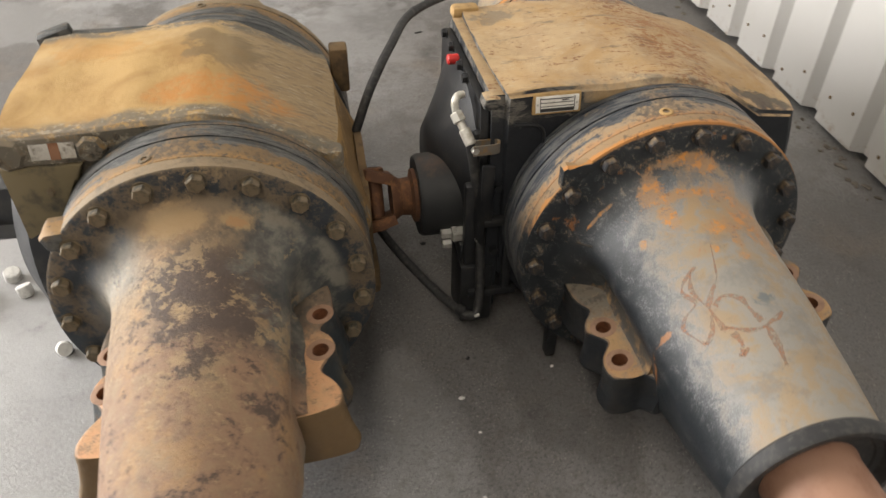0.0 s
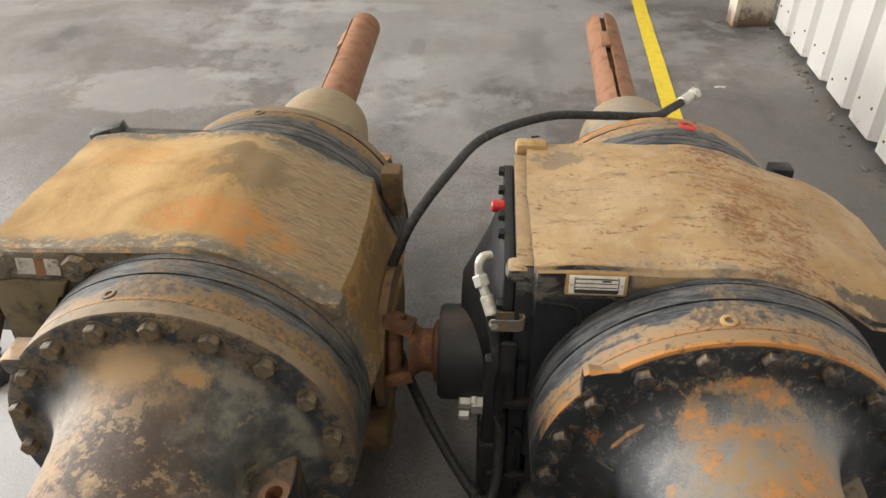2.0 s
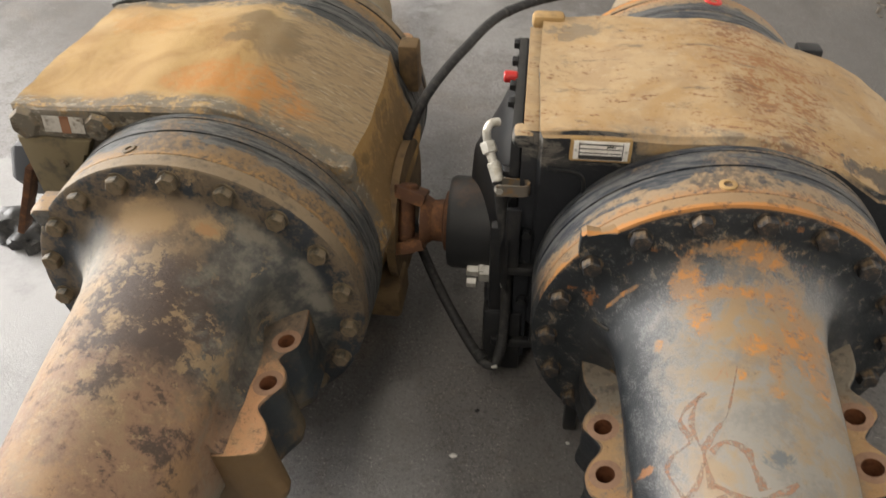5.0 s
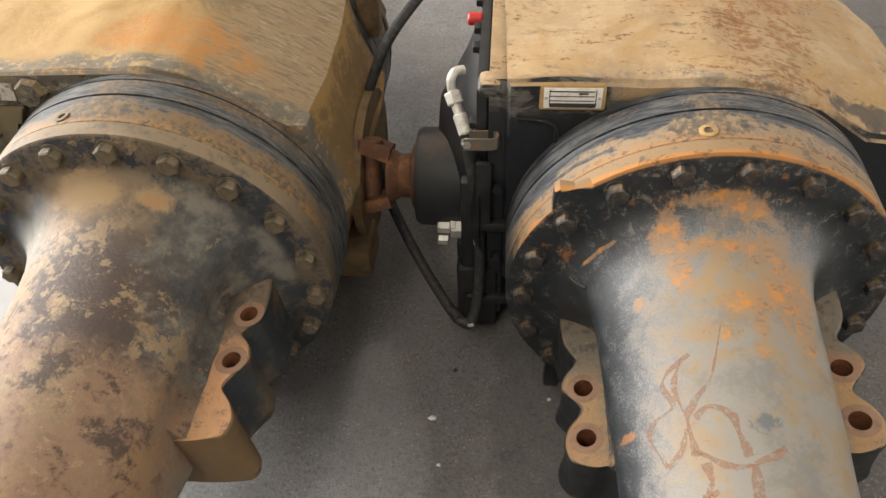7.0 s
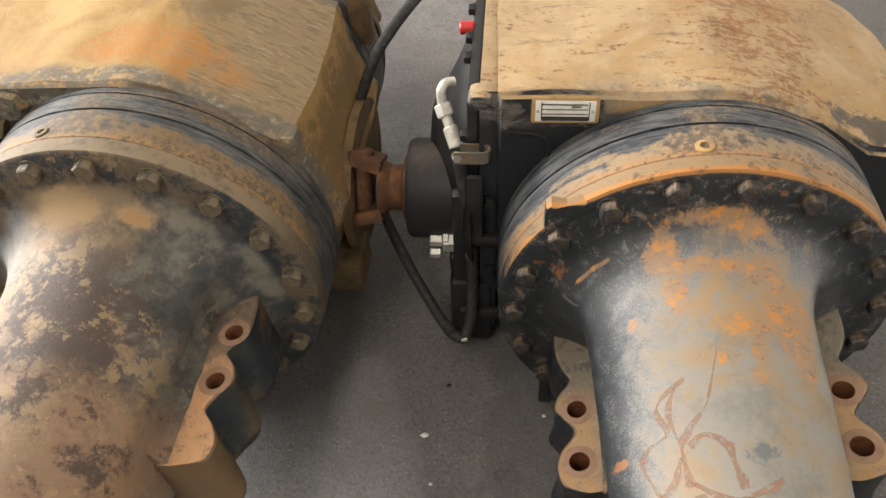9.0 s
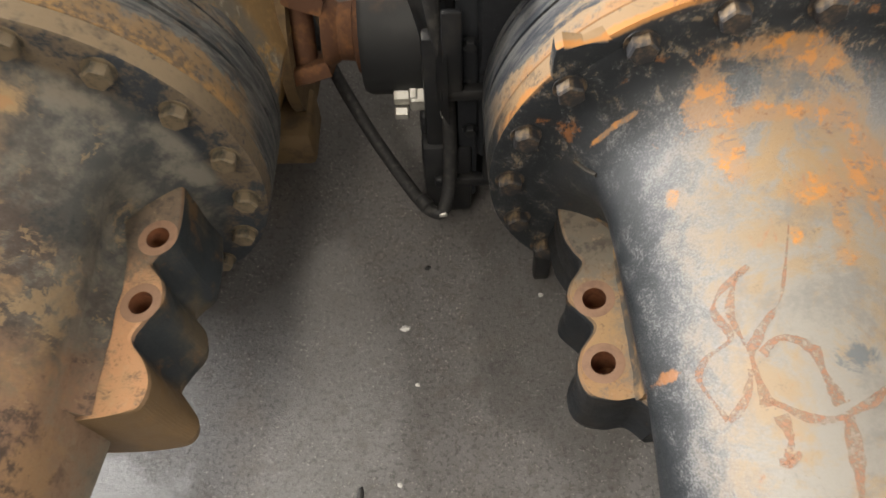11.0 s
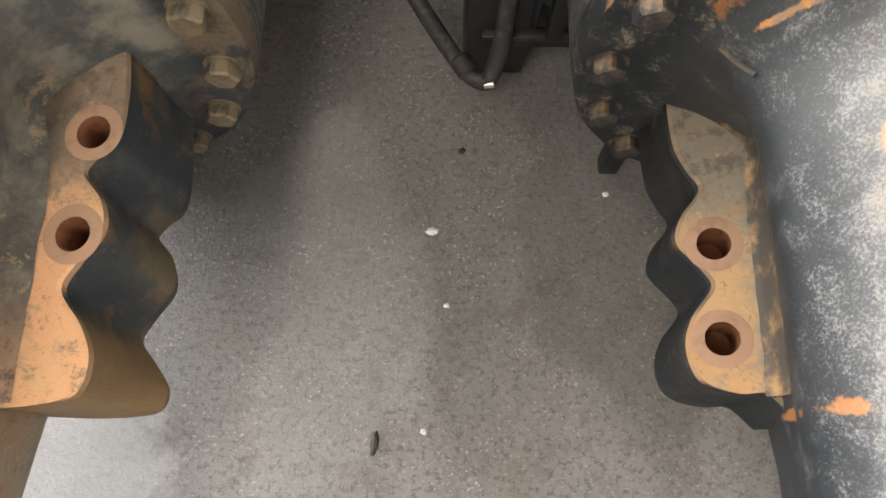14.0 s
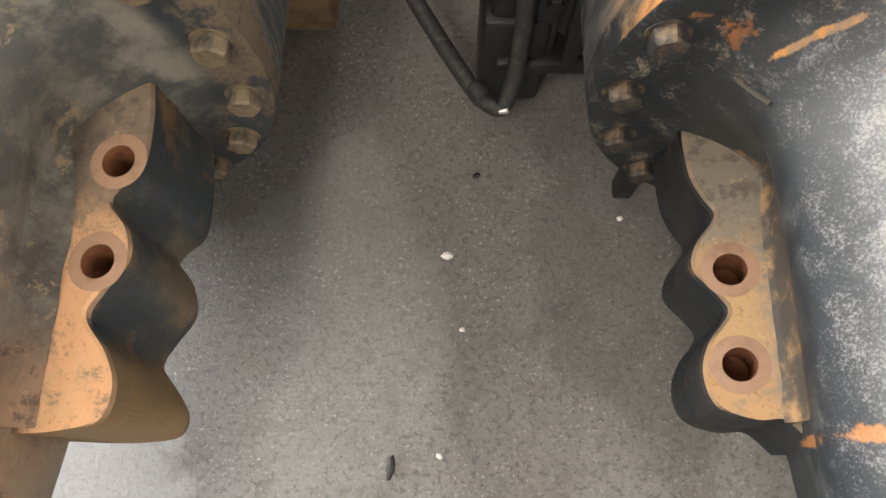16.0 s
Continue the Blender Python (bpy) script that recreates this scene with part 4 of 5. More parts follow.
def far_shaft(root, mat, slot_turn, toe, tip):
    bm = bmesh.new()
    segs, r, inner = 48, 0.073, 0.056
    rows = []
    for y in (1.0, 1.1, 1.45, 1.46, 1.90, tip - 0.01, tip):
        rr = r if y < tip - 0.005 else r - 0.008
        gap = 0.10 if y < 1.455 else 0.17
        rows.append([bm.verts.new((q * math.cos(a), y, q * math.sin(a))) for q, i in [(rr, i) for i in range(segs + 1)] + [(inner, i) for i in range(segs, -1, -1)] for a in [slot_turn + gap + (2 * math.pi - 2 * gap) * i / segs]])
    n = len(rows[0])
    for p, q in zip(rows, rows[1:]):
        for i in range(n):
            bm.faces.new((p[i], p[(i + 1) % n], q[(i + 1) % n], q[i]))
    for row in (rows[0], rows[-1]):
        for i in range(segs):
            bm.faces.new((row[i], row[i + 1], row[n - 2 - i], row[n - 1 - i]))
    bm.transform(toe)
    sh = part("shaft", bm, mat, root, "rusty slotted shaft end")
    part("core", revolve([(-1.0, 0.050), (-tip + 0.02, 0.050)], 32, m=toe), M_RUST, sh)
    m = toe @ Matrix.Rotation(-slot_turn, 4, "Y")
    part("clip", block(0.018, 0.17, 0.040, m @ Matrix.Translation((r - 0.004, 1.80, 0.008)), 0.003), mat, sh)
    return sh


def axle(name, at, turn, roll, mats, right, left, bolts, pads, label, slot, toe, tip):
    root = new(name)
    root.matrix_world = pose(*at, 0, 0, turn)
    tagged(root, label, "drive axle", group="drive axles")
    toe = Matrix.Translation((0, 0.43, 0)) @ Matrix.Rotation(radians(toe), 4, "Z") @ Matrix.Translation((0, -0.43, 0))
    mh, md, mt, mp, mb = mats
    housing(right, left, 0.255, mh, root)
    for end in (1, -1):
        flip = Matrix() if end == 1 else Matrix.Rotation(math.pi, 4, "Z")
        part("brake_drum", revolve(DRUM, 128, m=flip), md, root)
        bm = tube_mesh(flip, end == -1, roll)
        if end == -1:
            bm.transform(toe)
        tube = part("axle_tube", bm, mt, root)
        hexes(0.4275, 0.313, bolts, 0.033, flip, mb, tube)
        if end == 1:
            part("end_ring", revolve([(1.045, 0.10), (1.045, 0.146), (1.052, 0.154), (1.074, 0.1555), (1.081, 0.152), (1.081, 0.140), (1.074, 0.137), (1.060, 0.133), (1.058, 0.121), (1.054, 0.118), (1.052, 0.08)], 96), M_RUBBER, root, "black seal ring")
            part("shaft", revolve([(1.040, 0.090), (1.060, 0.090), (1.068, 0.087), (1.35, 0.084), (1.38, 0.078)], 64), M_PINK, root, "pinkish primed shaft end")
        for sign in (1, -1):
            mount_pad(root, sign, *pads, end * math.tan(radians(roll)), mp, M_RIM, Matrix.Rotation(radians(roll), 4, "Y") @ flip)
    far_shaft(root, M_SHAFT, radians(slot), toe, tip)
    return root



def nose_material():
    m = Mat("black_paint_under_brown_dust", 0.5)
    n = m.noise(18.0, 9.0, 0.75)
    m.over(V(0.010, 0.011, 0.012)).over(V(0.085, 0.045, 0.025), m.ramp(m.math("ADD", m.axis("Z", "normal"), m.math("MULTIPLY", n, 0.8)), 1.22, 1.55), 0.8)
    return m.rough(n, 0.35, 0.8).bump(n, 0.001).done()


M_NOSE = nose_material()
M_RIM = simple("worn_hole_rim", V(0.30, 0.18, 0.115), 0.7, 0.0, V(0.22, 0.13, 0.088), 40.0)
R_FREE = [(0.238, -0.395), (0.246, -0.44), (0.243, -0.495), (0.232, -0.525), (0.221, -0.548), (0.242, -0.578), (0.247, -0.605), (0.226, -0.632), (0.217, -0.652), (0.238, -0.682), (0.246, -0.712), (0.236, -0.744), (0.205, -0.757), (0.175, -0.758), (0.150, -0.785)]
L_FREE = [(0.236, -0.44), (0.243, -0.49), (0.241, -0.54), (0.222, -0.560), (0.214, -0.577), (0.236, -0.605), (0.241, -0.635), (0.222, -0.665), (0.212, -0.690), (0.236, -0.722), (0.248, -0.752), (0.240, -0.782), (0.205, -0.792), (0.165, -0.795)]
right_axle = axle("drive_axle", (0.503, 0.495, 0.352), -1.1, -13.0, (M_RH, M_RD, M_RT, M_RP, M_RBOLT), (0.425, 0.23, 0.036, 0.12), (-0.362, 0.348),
                  [180 - 360 / 19 * k for k in range(19)], (0.0, 0.10, R_FREE, [(0.209, -0.607), (0.209, -0.704)], 0.105, -0.012, 0.0),
                  "black drive axle caked in tan dust and orange rust", 98, -2.3, 2.17)
left_axle = axle("drive_axle", (-0.516, 0.53, 0.352), -2.0, -6.3, (M_LH, M_LD, M_LT, M_LP, M_LBOLT), (0.300, 0.236, 0.066, 0.05), (-0.41, 0.338),
                 [50 - 360 / 19 * k for k in range(19)], (0.0, 0.10, L_FREE, [(0.217, -0.537), (0.213, -0.638)], 0.14, -0.028, 0.028),
                 "dark drive axle thick with ochre dust and brown stains", 134, 2.3, 2.10)


def right_details(root):
    plug(root, -0.035, 0.374, 0.345, M_DUSTY, 0.015)
    lug(root, 136, M_RT)
    for sign in (1, -1):
        pad_fillet(root, sign, -13.0, M_RIDGE, 0.016, 0.075, 0.46, 0.76)
    # far crown plug in red, and a black bracket block by the far flange
    p = plug(root, 0.05, -0.378, 0.345, M_RED, 0.022)
    p["label"] = "red plastic plug"
    part("bracket", block(0.06, 0.05, 0.10, pose(0.335, 0.45, 0.150), 0.006), M_BLACK, root)
    # bolted joint on the pinion side: dusty rim with lugs, black carrier, nose and yoke
    rim = [(-0.243, 0.318), (-0.232, 0.340), (0.205, 0.340), (0.238, 0.31), (0.25, 0.18), (0.25, -0.2), (0.15, -0.315), (-0.15, -0.335), (-0.25, -0.29), (-0.255, 0.0)]
    turn = Matrix(((0, 0, 1, 0), (1, 0, 0, 0), (0, 1, 0, 0), (0, 0, 0, 1)))
    flange = part("joint_flange", plate(rim, -0.385, -0.352, 0.005, turn), M_RH, root)
    small = [(y * 0.965, z * 0.93) for y, z in rim]
    part("carrier_flange", plate(small, -0.407, -0.386, 0.004, turn), M_BLACK, root, "black carrier flange")
    part("lug", block(0.075, 0.045, 0.035, pose(-0.345, 0.235, 0.345), 0.012), M_DUSTY, root)
    part("lug", block(0.045, 0.05, 0.035, pose(-0.383, -0.222, 0.322), 0.014), M_RH, root)
    body = [(0.40, 0.285), (0.408, 0.275), (0.44, 0.20), (0.48, 0.125), (0.495, 0.10)]
    part("carrier", revolve(body, 64, m=Matrix.Translation((0, 0.0, 0.03)) @ Matrix.Rotation(radians(-90), 4, "Z")), M_BLACK, root, "black painted pinion carrier")
    nose = Matrix.Translation((0, -0.105, 0.0)) @ Matrix.Rotation(radians(-90), 4, "Z")
    part("pinion_nose", revolve([(0.40, 0.108), (0.53, 0.108), (0.54, 0.102), (0.54, 0.06)], 64, m=nose), M_NOSE, root, "black pinion nose")
    yoke = part("yoke", revolve([(0.53, 0.070), (0.55, 0.070), (0.556, 0.050), (0.580, 0.048), (0.598, 0.060), (0.606, 0.060), (0.608, 0.03)], 40, m=nose), M_RUST, root, "rusty drive yoke")
    fork = nose @ Matrix.Rotation(radians(-28), 4, "Y")
    for s in (1, -1):
        arm = [(-0.600, -0.046), (-0.600, 0.046), (-0.640, 0.044), (-0.668, 0.036), (-0.682, 0.016), (-0.684, -0.012), (-0.670, -0.036), (-0.640, -0.046)]
        turn_arm = fork @ Matrix.Translation((0, -0.60, s * 0.050)) @ Matrix.Rotation(radians(-16 * s), 4, "X") @ Matrix.Translation((0, 0.60, 0)) @ Matrix(((0, 1, 0, 0), (1, 0, 0, 0), (0, 0, 1, 0), (0, 0, 0, 1)))
        part("ear", plate(arm, -0.014, 0.014, 0.006, turn_arm), M_RUST, yoke)
        part("bearing_cap", cyl(0.027, 0.016, 20, 0.004, fork @ Matrix.Translation((0, -0.645, s * 0.066)) @ Matrix.Rotation(radians(0 if s > 0 else 180), 4, "X")), M_RUST, yoke)
    part("cross", cyl(0.021, 0.15, 20, 0.004, fork @ Matrix.Translation((0, -0.645, -0.075))), M_RUST, yoke)
    part("rib", block(0.05, 0.03, 0.26, pose(-0.415, -0.235, -0.02), 0.008), M_BLACK, root)
    part("rib", block(0.07, 0.08, 0.05, pose(-0.415, -0.20, -0.10), 0.010), M_BLACK, root)
    part("rib", block(0.09, 0.12, 0.20, pose(-0.405, -0.20, -0.235), 0.010), M_BLACK, root)
    part("rib", block(0.030, 0.012, 0.16, pose(-0.392, -0.268, 0.10), 0.004), M_BLACK, root)
    part("rib", block(0.10, 0.022, 0.024, pose(-0.362, -0.262, 0.010), 0.005), M_BLACK, root)
    part("rib", block(0.024, 0.020, 0.22, pose(-0.330, -0.262, -0.11), 0.005), M_BLACK, root)
    part("rib", block(0.13, 0.020, 0.026, pose(-0.365, -0.262, -0.225), 0.006), M_BLACK, root)
    part("boss", block(0.050, 0.05, 0.07, pose(-0.400, -0.225, 0.02), 0.010), M_BLACK, root)
    for z in (0.15, -0.045):
        part("bolt", hexbolt(0.020, 0.012), M_BLACK, root).matrix_local = Matrix.Translation((-0.365, -0.258, z - 0.04)) @ Matrix.Rotation(radians(90), 4, "X")
    part("casting_bead", sweep([(-0.345, -0.258, 0.04), (-0.30, -0.2585, 0.10), (-0.272, -0.2585, 0.17), (-0.262, -0.2585, 0.235), (-0.278, -0.2585, 0.268), (-0.335, -0.258, 0.276)], 0.004, 8, 8), M_BLACK, root)
    # bolts round the joint, seen end on from the pinion side
    mesh = None
    for y, z in ((0.17, 0.315), (0.085, 0.315), (-0.02, 0.314), (-0.085, 0.312), (-0.225, 0.24), (-0.23, 0.15), (-0.235, 0.06), (-0.235, -0.06), (-0.215, -0.2)):
        if mesh is None:
            b = part("bolt", hexbolt(0.022, 0.014), M_BLACK, flange)
            mesh = b.data
        else:
            b = new("bolt", mesh)
            b.parent = flange
        b.matrix_local = Matrix.Translation((-0.406, y, z)) @ Matrix.Rotation(radians(-90), 4, "Y")
    part("breather_cap", cyl(0.013, 0.030, 20, 0.003, Matrix.Translation((-0.405, 0.02, 0.312)) @ Matrix.Rotation(radians(-90), 4, "Y")), M_RED, root, "red plastic cap")
    # nameplate in its cast frame
    m = Matrix.Translation((-0.240, -0.2585, 0.322)) @ Matrix.Rotation(radians(82), 4, "X")
    part("plate_boss", block(0.114, 0.050, 0.012, m @ Matrix.Translation((0, 0, -0.005)), 0.004), M_DUSTY, root)
    plate_ = part("nameplate", block(0.100, 0.038, 0.002, m @ Matrix.Translation((0, 0, 0.0025)), 0.0006), M_PLATE, root, "silver nameplate with dark print")
    for x, y, sx, sy in ((0.0, -0.0135, 0.078, 0.008), (-0.002, 0.0125, 0.078, 0.0022), (-0.002, 0.0035, 0.078, 0.0016), (-0.002, -0.005, 0.078, 0.0016), (0.018, 0.0085, 0.016, 0.003), (-0.0395, 0.0, 0.0016, 0.032), (0.0395, 0.0, 0.0016, 0.032)):
        part("print_bar", block(sx, sy, 0.0006, m @ Matrix.Translation((x, y, 0.0040)), 0), M_INK, plate_)
    for s in (1, -1):
        part("rivet", cyl(0.0028, 0.0016, 12, 0.0005, m @ Matrix.Translation((s * 0.0455, 0, 0.0034))), M_ZINC, plate_)
    # hose clip and the valve block with its zinc nuts
    strap = [(-0.430, -0.271), (-0.378, -0.270), (-0.368, -0.265), (-0.364, -0.255), (-0.368, -0.246), (-0.378, -0.242), (-0.420, -0.243), (-0.420, -0.246), (-0.379, -0.245), (-0.371, -0.248), (-0.367, -0.255), (-0.370, -0.263), (-0.379, -0.267), (-0.430, -0.268)]
    clip = part("hose_clip", plate(strap, 0.210, 0.236, 0), M_CLIP, root, "bent zinc hose clip")
    part("bolt", hexbolt(0.016, 0.010), M_ZINC, clip).matrix_local = Matrix.Translation((-0.424, -0.262, 0.222)) @ Matrix.Rotation(radians(90), 4, "X")
    y0, z0 = -0.205, -0.062
    valve = part("valve_block", cyl(0.022, 0.04, 6, 0.003, Matrix.Translation((-0.425, y0, z0)) @ Matrix.Rotation(radians(-90), 4, "Y")), M_ZINC, root, "zinc plated hydraulic fittings")
    for dx, dy, dz, r, h in ((-0.465, 0, 0.004, 0.014, 0.028), (-0.468, -0.018, -0.016, 0.012, 0.024), (-0.452, 0.0, 0.008, 0.017, 0.014)):
        part("nut", cyl(r, h, 6, 0.002, Matrix.Translation((dx, y0 + dy, z0 + dz)) @ Matrix.Rotation(radians(-90), 4, "Y")), M_ZINC, valve)
    for dy, dz in ((-0.04, 0.035), (-0.045, 0.012), (-0.005, 0.045)):
        part("screw", hexbolt(0.014, 0.012), M_ZINC, valve).matrix_local = Matrix.Translation((-0.405, y0 + dy, z0 + dz)) @ Matrix.Rotation(radians(90), 4, "X")
    part("cable", sweep([(-0.425, -0.215, -0.06), (-0.428, -0.225, -0.12), (-0.430, -0.23, -0.18), (-0.43, -0.235, -0.21)], 0.0035, 8), M_RUBBER, valve)
    part("drain_leg", block(0.028, 0.03, 0.15, pose(-0.238, -0.405, -0.262), 0.005), M_BLACK, root)


def casting_ridge(root):
    """A thin dusty ridge where the pad's web runs into the flare."""
    line = [(-0.232, -0.462, 0.083), (-0.222, -0.476, 0.086), (-0.207, -0.492, 0.090)]
    part("casting_ridge", sweep(line, 0.003, 8, 8), M_RIDGE, root)


def hose():
    """One long hydraulic hose that loops to the floor and lies over the far tube."""
    line = [(0.070, 0.272, 0.575), (0.084, 0.262, 0.48), (0.094, 0.256, 0.38), (0.099, 0.243, 0.26), (0.096, 0.222, 0.160), (0.084, 0.195, 0.105), (0.066, 0.193, 0.092), (0.030, 0.235, 0.092), (-0.050, 0.360, 0.125),
            (-0.120, 0.484, 0.172), (-0.165, 0.560, 0.255), (-0.182, 0.590, 0.33), (-0.176, 0.602, 0.40), (-0.150, 0.605, 0.48), (-0.110, 0.64, 0.555), (-0.037, 0.775, 0.598), (0.058, 0.96, 0.612), (0.235, 1.105, 0.607), (0.40, 1.145, 0.594), (0.545, 1.165, 0.585), (0.61, 1.225, 0.585), (0.655, 1.27, 0.588)]
    root = obj("hydraulic_hose", sweep(line, 0.0125, 14, 10), M_RUBBER)
    tagged(root, "long black rubber hydraulic hose with pale metal end fittings", "hose")
    part("elbow", sweep([(0.046, 0.318, 0.625), (0.043, 0.323, 0.648), (0.045, 0.328, 0.658), (0.052, 0.334, 0.665), (0.066, 0.342, 0.663)], 0.0088, 14, 6), M_WHITEFIT, root, "dusty white metal elbow fitting")
    w = Matrix.Translation((0.071, 0.272, 0.572)) @ Vector((-0.026, 0.048, 0.056)).to_track_quat("Z", "Y").to_matrix().to_4x4()
    part("ferrule", cyl(0.0135, 0.042, 20, 0.003, w @ Matrix.Translation((0, 0, -0.004))), M_WHITEFIT, root)
    part("neck", cyl(0.0095, 0.03, 20, 0.002, w @ Matrix.Translation((0, 0, 0.037))), M_WHITEFIT, root)
    part("nut", cyl(0.0165, 0.024, 6, 0.002, w @ Matrix.Translation((0, 0, 0.056))), M_WHITEFIT, root)
    w = Matrix.Translation((0.645, 1.26, 0.588)) @ Vector((0.055, 0.06, 0.003)).to_track_quat("Z", "Y").to_matrix().to_4x4()
    part("ferrule", cyl(0.0165, 0.05, 20, 0.003, w), M_WHITEFIT, root)
    part("nut", cyl(0.021, 0.022, 6, 0.002, w @ Matrix.Translation((0, 0, 0.062))), M_WHITEFIT, root)
    part("stub", cyl(0.011, 0.10, 16, 0.003, w), M_ZINC, root)
    part("joint", cyl(0.0152, 0.028, 16, 0.003, Matrix.Translation((0.054, 0.203, 0.092)) @ Vector((-0.5, 0.75, 0.05)).to_track_quat("Z", "Y").to_matrix().to_4x4()), M_RUBBER, root)
    part("clamp", cyl(0.006, 0.014, 8, 0.001, Matrix.Translation((0.074, 0.183, 0.098)) @ Matrix.Rotation(radians(75), 4, "Y")), M_ZINC, root, "small zinc clamp screw")
    for y, p in ((3, line[16]), (4, line[17]), (5, line[18])):
        part("ridge", cyl(0.0135, 0.018, 14, 0.002, Matrix.Translation(p) @ (Vector(line[14 + y]) - Vector(line[12 + y])).to_track_quat("Z", "Y").to_matrix().to_4x4()), M_RUBBER, root)


def left_details(root):
    plug(root, -0.085, 0.372, 0.345, M_LBOLT, 0.013)
    lug(root, 146, M_LD, True)
    for sign in (1, -1):
        pad_fillet(root, sign, -6.3, M_LT, 0.024, 0.055, 0.50, 0.79)
    turn = Matrix(((0, 0, 1, 0), (1, 0, 0, 0), (0, 1, 0, 0), (0, 0, 0, 1)))
    rim = [(0.19 * math.cos(a), 0.165 * math.sin(a) - 0.06) for a in (2 * math.pi * k / 48 for k in range(48))]
    part("cover", plate(rim, 0.340, 0.360, 0.005, turn), M_BROWN, root)
    part("bracket", block(0.05, 0.06, 0.13, pose(0.325, 0.29, 0.18, 0, 0, 0), 0.008), M_BROWN, root)
    part("bracket", block(0.30, 0.04, 0.05, pose(-0.27, 0.268, 0.312), 0.006), M_LD, root)
    part("bracket", block(0.085, 0.05, 0.035, pose(-0.385, 0.268, 0.330, 0, -14, 12), 0.008), M_LD, root)
    part("foot", block(0.11, 0.12, 0.09, pose(0.315, -0.16, -0.19), 0.012), M_BROWN, root)
    part("ear", block(0.055, 0.05, 0.05, pose(0.275, -0.232, 0.218), 0.014), M_LH, root)
    # far crown plug and boss
    plug(root, -0.03, -0.378, 0.345, M_LBOLT, 0.014)
    part("boss", block(0.07, 0.05, 0.05, pose(0.19, 0.45, 0.245, 0, 35, 0), 0.016), M_LT, root)
    # nameplate in a deep cast pocket
    m = Matrix.Translation((-0.292, -0.262, 0.306)) @ Matrix.Rotation(radians(78), 4, "X")
    part("plate_boss", block(0.128, 0.060, 0.018, m @ Matrix.Translation((0, 0, -0.008)), 0.006), M_LH, root)
    for s, w in ((-1, 0.034), (1, 0.030)):
        prof = [(0.0, 0.0), (-0.01, w * 1.2), (0.018, w), (0.026, w * 0.8), (0.027, 0.0)]
        part("pocket_boss", revolve(prof, 7, m=Matrix.Translation((-0.292 + s * 0.080, -0.247, 0.300)) @ Matrix.Rotation(radians(-10), 4, "X")), M_LH, root)
    web = [(-0.40, 0.275), (-0.235, 0.275), (-0.255, 0.235), (-0.30, 0.185), (-0.345, 0.10), (-0.37, 0.02), (-0.40, 0.02)]
    part("web", plate(web, 0.25, 0.272, 0.008, Matrix.Rotation(radians(90), 4, "X")), M_WEB, root, "dusty olive brown cast web")
    part("pad_screw", hexbolt(0.014, 0.008), M_LBOLT, root).matrix_local = Matrix.Translation((-0.315, -0.272, 0.215)) @ Matrix.Rotation(radians(90), 4, "X")
    pl = part("nameplate", block(0.088, 0.034, 0.002, m @ Matrix.Translation((0.006, 0, 0.0025)), 0.0006), M_SCUFF, root, "scuffed silver nameplate with a brown patch")
    part("stain_patch", block(0.020, 0.036, 0.0008, m @ Matrix.Translation((0.010, 0, 0.0040)), 0), M_SHAFT, pl)
    # brake gear on the far side of the axle, half hidden
    part("brake_chamber", revolve([(0.40, 0.05), (0.42, 0.085), (0.60, 0.085), (0.62, 0.07), (0.62, 0.05)], 6, m=Matrix.Translation((0, -0.03, 0.03)) @ Matrix.Rotation(radians(-90), 4, "Z")), M_BLACK, root, "black hexagonal brake chamber")
    part("strap", plate([(-0.02, 0.0), (-0.015, 0.09), (0.02, 0.09), (0.022, 0.0), (0.012, -0.13), (-0.03, -0.13)], -0.008, 0.008, 0.004, Matrix.Translation((-0.565, -0.13, 0.01)) @ Matrix.Rotation(radians(26), 4, "Y") @ turn), M_RUST, root, "rusty bent strap")
    part("carrier", revolve([(0.36, 0.30), (0.40, 0.29), (0.46, 0.20), (0.48, 0.13)], 48, m=Matrix.Translation((0, -0.01, -0.03)) @ Matrix.Rotation(radians(-90), 4, "Z")), M_BLACK, root)



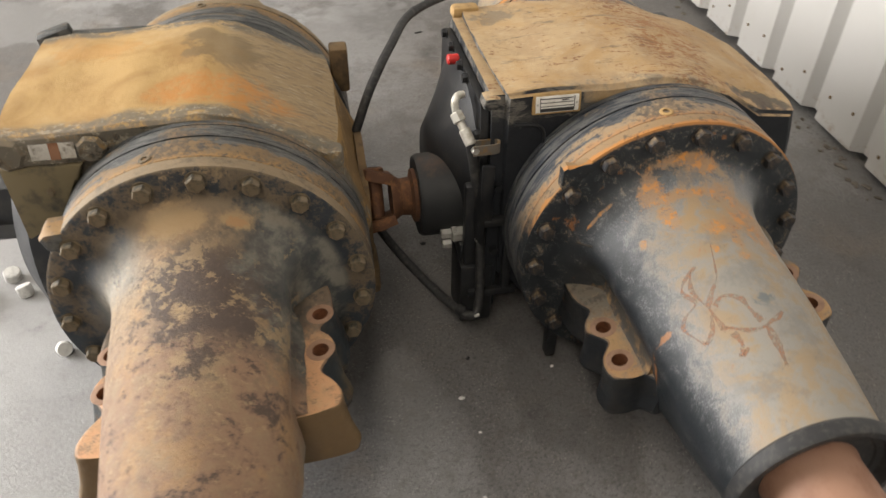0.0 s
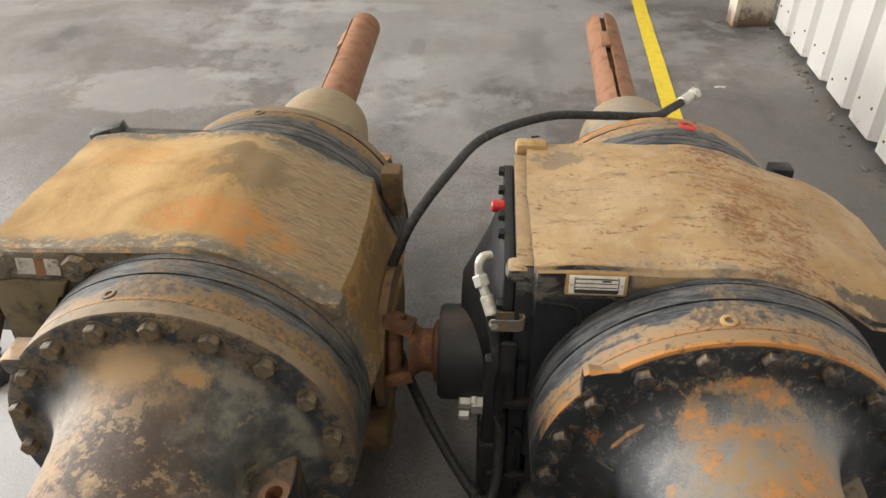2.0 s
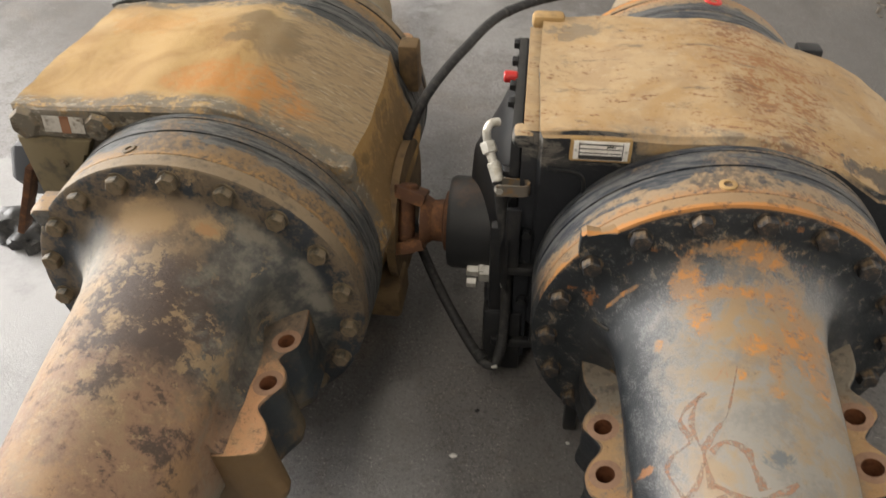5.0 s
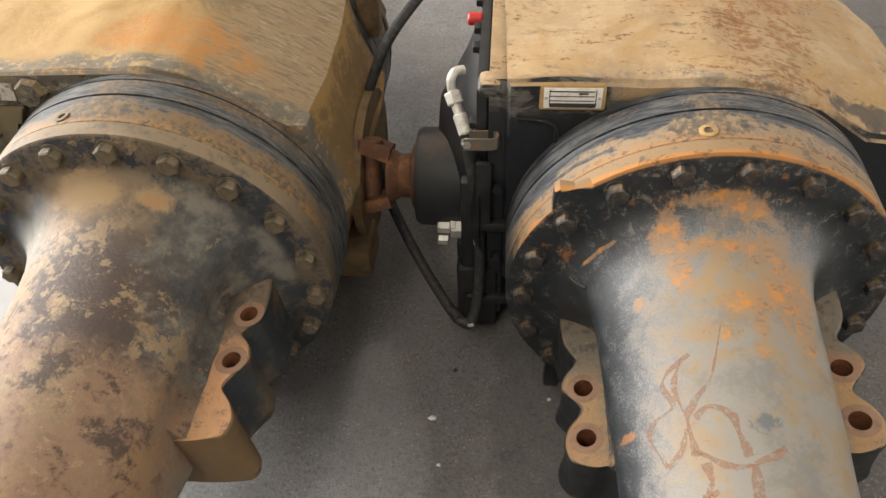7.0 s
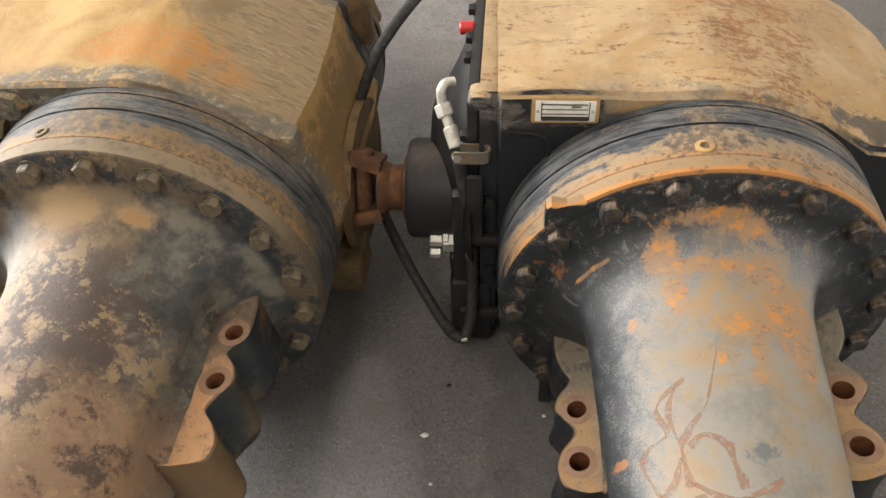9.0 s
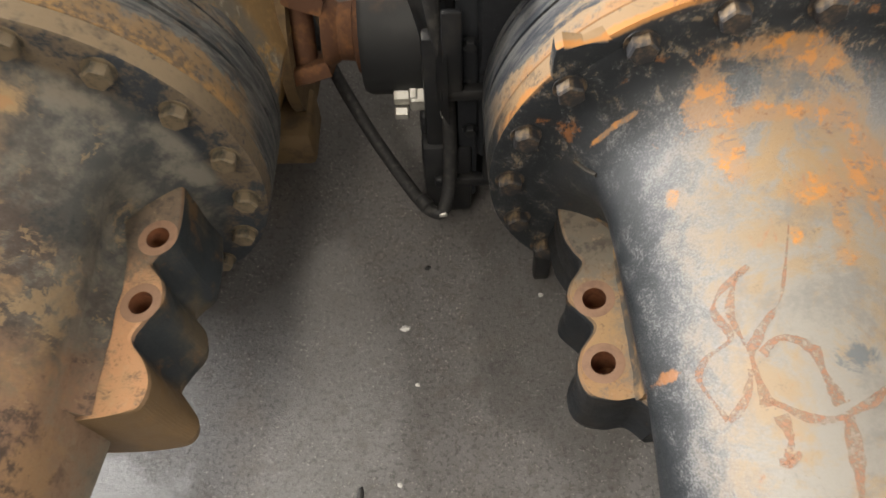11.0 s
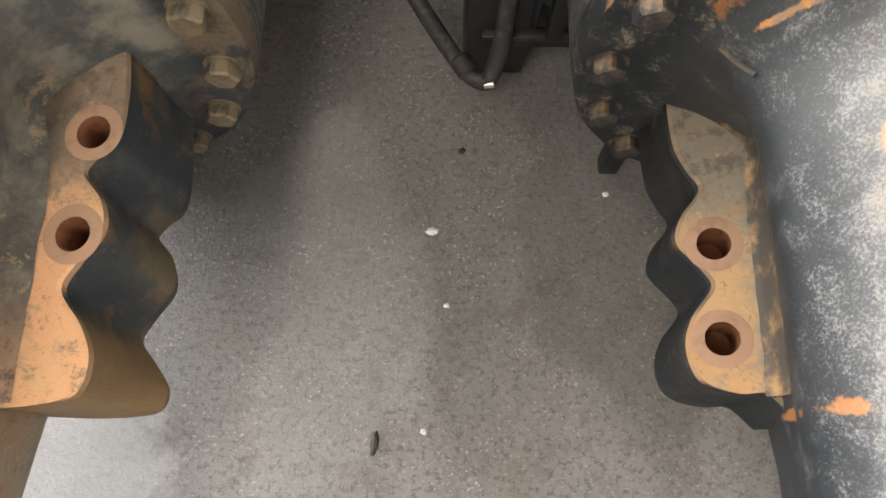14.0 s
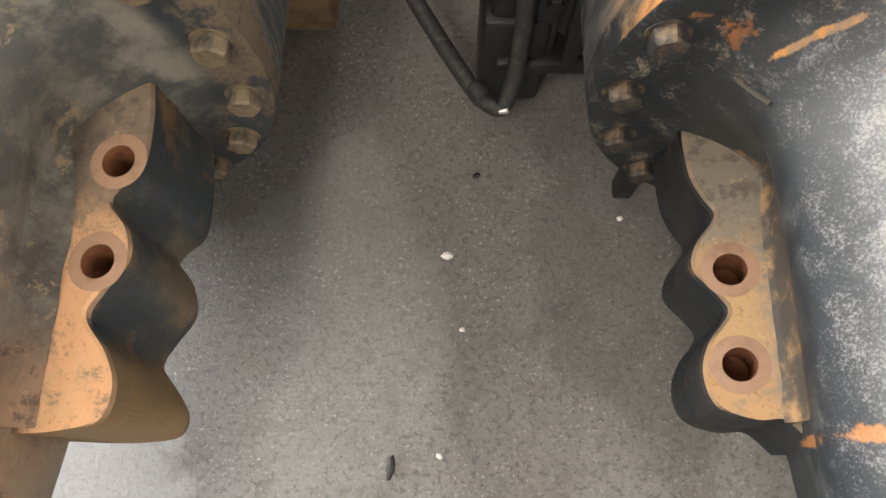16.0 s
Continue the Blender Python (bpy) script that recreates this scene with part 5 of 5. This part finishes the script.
def paint_marks(root):
    """Reddish brown hand-painted strokes on the tube's crown, each from (degrees round, distance along) to the next."""
    strokes = [[(114, 0.685), (124, 0.705), (128, 0.726), (125, 0.759), (135, 0.774), (139, 0.795), (133, 0.841)], [(117, 0.690), (120, 0.705), (123, 0.733), (121, 0.770)],
               [(99, 0.645), (104, 0.70), (108, 0.732), (117, 0.763), (120, 0.785), (119, 0.836)], [(133, 0.841), (125, 0.821), (121, 0.796)],
               [(117, 0.781), (110, 0.769), (102, 0.781), (100, 0.812), (97, 0.842)], [(120, 0.826), (110, 0.846), (100, 0.855), (90, 0.842), (82, 0.828)],
               [(96, 0.852), (97, 0.90), (99, 0.938)], [(116, 0.846), (115, 0.872), (118, 0.890), (113, 0.884)]]
    ds, rs = zip(*TUBE[5:])
    rnd = random.Random(4)
    for k, line in enumerate(strokes):
        bm = bmesh.new()
        P = smooth_path([(math.radians(a), d, 0) for a, d in line], 8)
        last = None
        for i, p in enumerate(P):
            q, o = P[min(i + 1, len(P) - 1)], P[max(i - 1, 0)]
            r = float(np.interp(p.y, ds, rs)) + 0.0003
            way = Vector(((q.x - o.x) * r, q.y - o.y)).normalized()
            w = (0.0018 if k == 2 and i < 18 else 0.0048 if k < 2 else 0.0072) * (0.75 + 0.35 * math.sin(0.4 * i + 2 * k) + rnd.uniform(-0.12, 0.12))
            row = []
            for s in (-1, 1):
                a, d = p.x - s * way.y * w / r, p.y + s * way.x * w
                row.append(bm.verts.new((r * math.cos(a), -d, r * math.sin(a))))
            if last:
                bm.faces.new((last[0], last[1], row[1], row[0]))
            last = row
        part("paint_mark", bm, M_MARK, root, "reddish brown painted stroke")


def mark_material():
    m = Mat("worn_red_brown_marking", 0.7)
    n = m.noise(55.0, 9.0, 0.8)
    m.over(V(0.34, 0.175, 0.105)).over(V(0.33, 0.23, 0.155), m.ramp(n, 0.42, 0.60), 0.7)
    m.link(m.math("MULTIPLY", m.ramp(m.noise(120.0, 8.0, 0.8, shift=(2, 2, 2)), 0.64, 0.42), 0.72), m.b.inputs["Alpha"])
    return m.done()


M_MARK = mark_material()
paint_marks(right_axle)
right_details(right_axle)
casting_ridge(right_axle)
left_details(left_axle)
hose()


# ---- small things on the floor ----
def clump(name, at, size, mat, label, category, seed, flat=0.5):
    rnd = random.Random(seed)
    bm = bmesh.new()
    bmesh.ops.create_icosphere(bm, subdivisions=3, radius=1.0)
    for v in bm.verts:
        n = noise.noise(v.co * 1.7 + Vector((seed, 0, 0))) * 0.45 + noise.noise(v.co * 4.1 + Vector((0, seed, 0))) * 0.25
        v.co *= 1 + n
        v.co.x *= size[0]
        v.co.y *= size[1]
        v.co.z = max(v.co.z * size[2], -0.45 * size[2])
    bm.transform(Matrix.Translation((at[0], at[1], 0.45 * size[2])) @ Matrix.Rotation(rnd.uniform(-0.4, 0.4), 4, "Z"))
    return tagged(obj(name, bm, mat, angle=50), label, category)


clump("rubber_scrap", (-1.41, 0.67), (0.075, 0.06, 0.05), M_RUBBER, "crumpled black rubber scrap on the concrete", "rubber scrap", 3)
clump("rubber_scrap", (-1.33, 0.62), (0.06, 0.05, 0.045), M_RUBBER, "crumpled black rubber scrap beside white caps", "rubber scrap", 5)


def cap(at, r, h, tilt):
    root = obj("bottle_cap", revolve([(0, r * 0.9), (0.003, r), (h * 0.7, r), (h, r * 0.8), (h, 0.3 * r)], 24, m=pose(*at, 90 + tilt, 0, 30)), M_CHIP)
    tagged(root, "white plastic cap lying on the concrete floor", "plastic cap", group="white caps")


cap((-1.195, 0.70, 0.03), 0.024, 0.04, 12)
cap((-1.15, 0.63, 0.03), 0.022, 0.035, -25)
cap((-0.99, 0.35, 0.025), 0.02, 0.03, 60)

for k, (x, y, sx, sy, mat, what) in enumerate(((0.0, 0.0, 0.0085, 0.0055, M_CHIP, "pale"), (0.256, 0.055, 0.0045, 0.004, M_CHIP, "pale"), (-0.079, -0.298, 0.005, 0.017, M_RUBBER, "dark"), (-0.013, -0.282, 0.0045, 0.004, M_CHIP, "pale"),
                                               (0.045, 0.125, 0.006, 0.004, M_RUBBER, "dark"), (0.02, -0.11, 0.004, 0.003, M_CHIP, "pale"), (1.279, 2.80, 0.03, 0.008, M_CHIP, "pale"), (0.02, 0.62, 0.008, 0.006, M_RUBBER, "dark"), (0.05, 0.9, 0.007, 0.006, M_RUBBER, "dark"),
                                               (0.30, 2.2, 0.02, 0.006, M_RUBBER, "dark"), (0.93, 2.2, 0.025, 0.006, M_RUBBER, "dark"))):
    clump("floor_chip", (x, y), (sx, sy, min(sx, sy) * 0.7), mat, f"small {what} chip lying on the concrete floor", "debris", 11 + k)
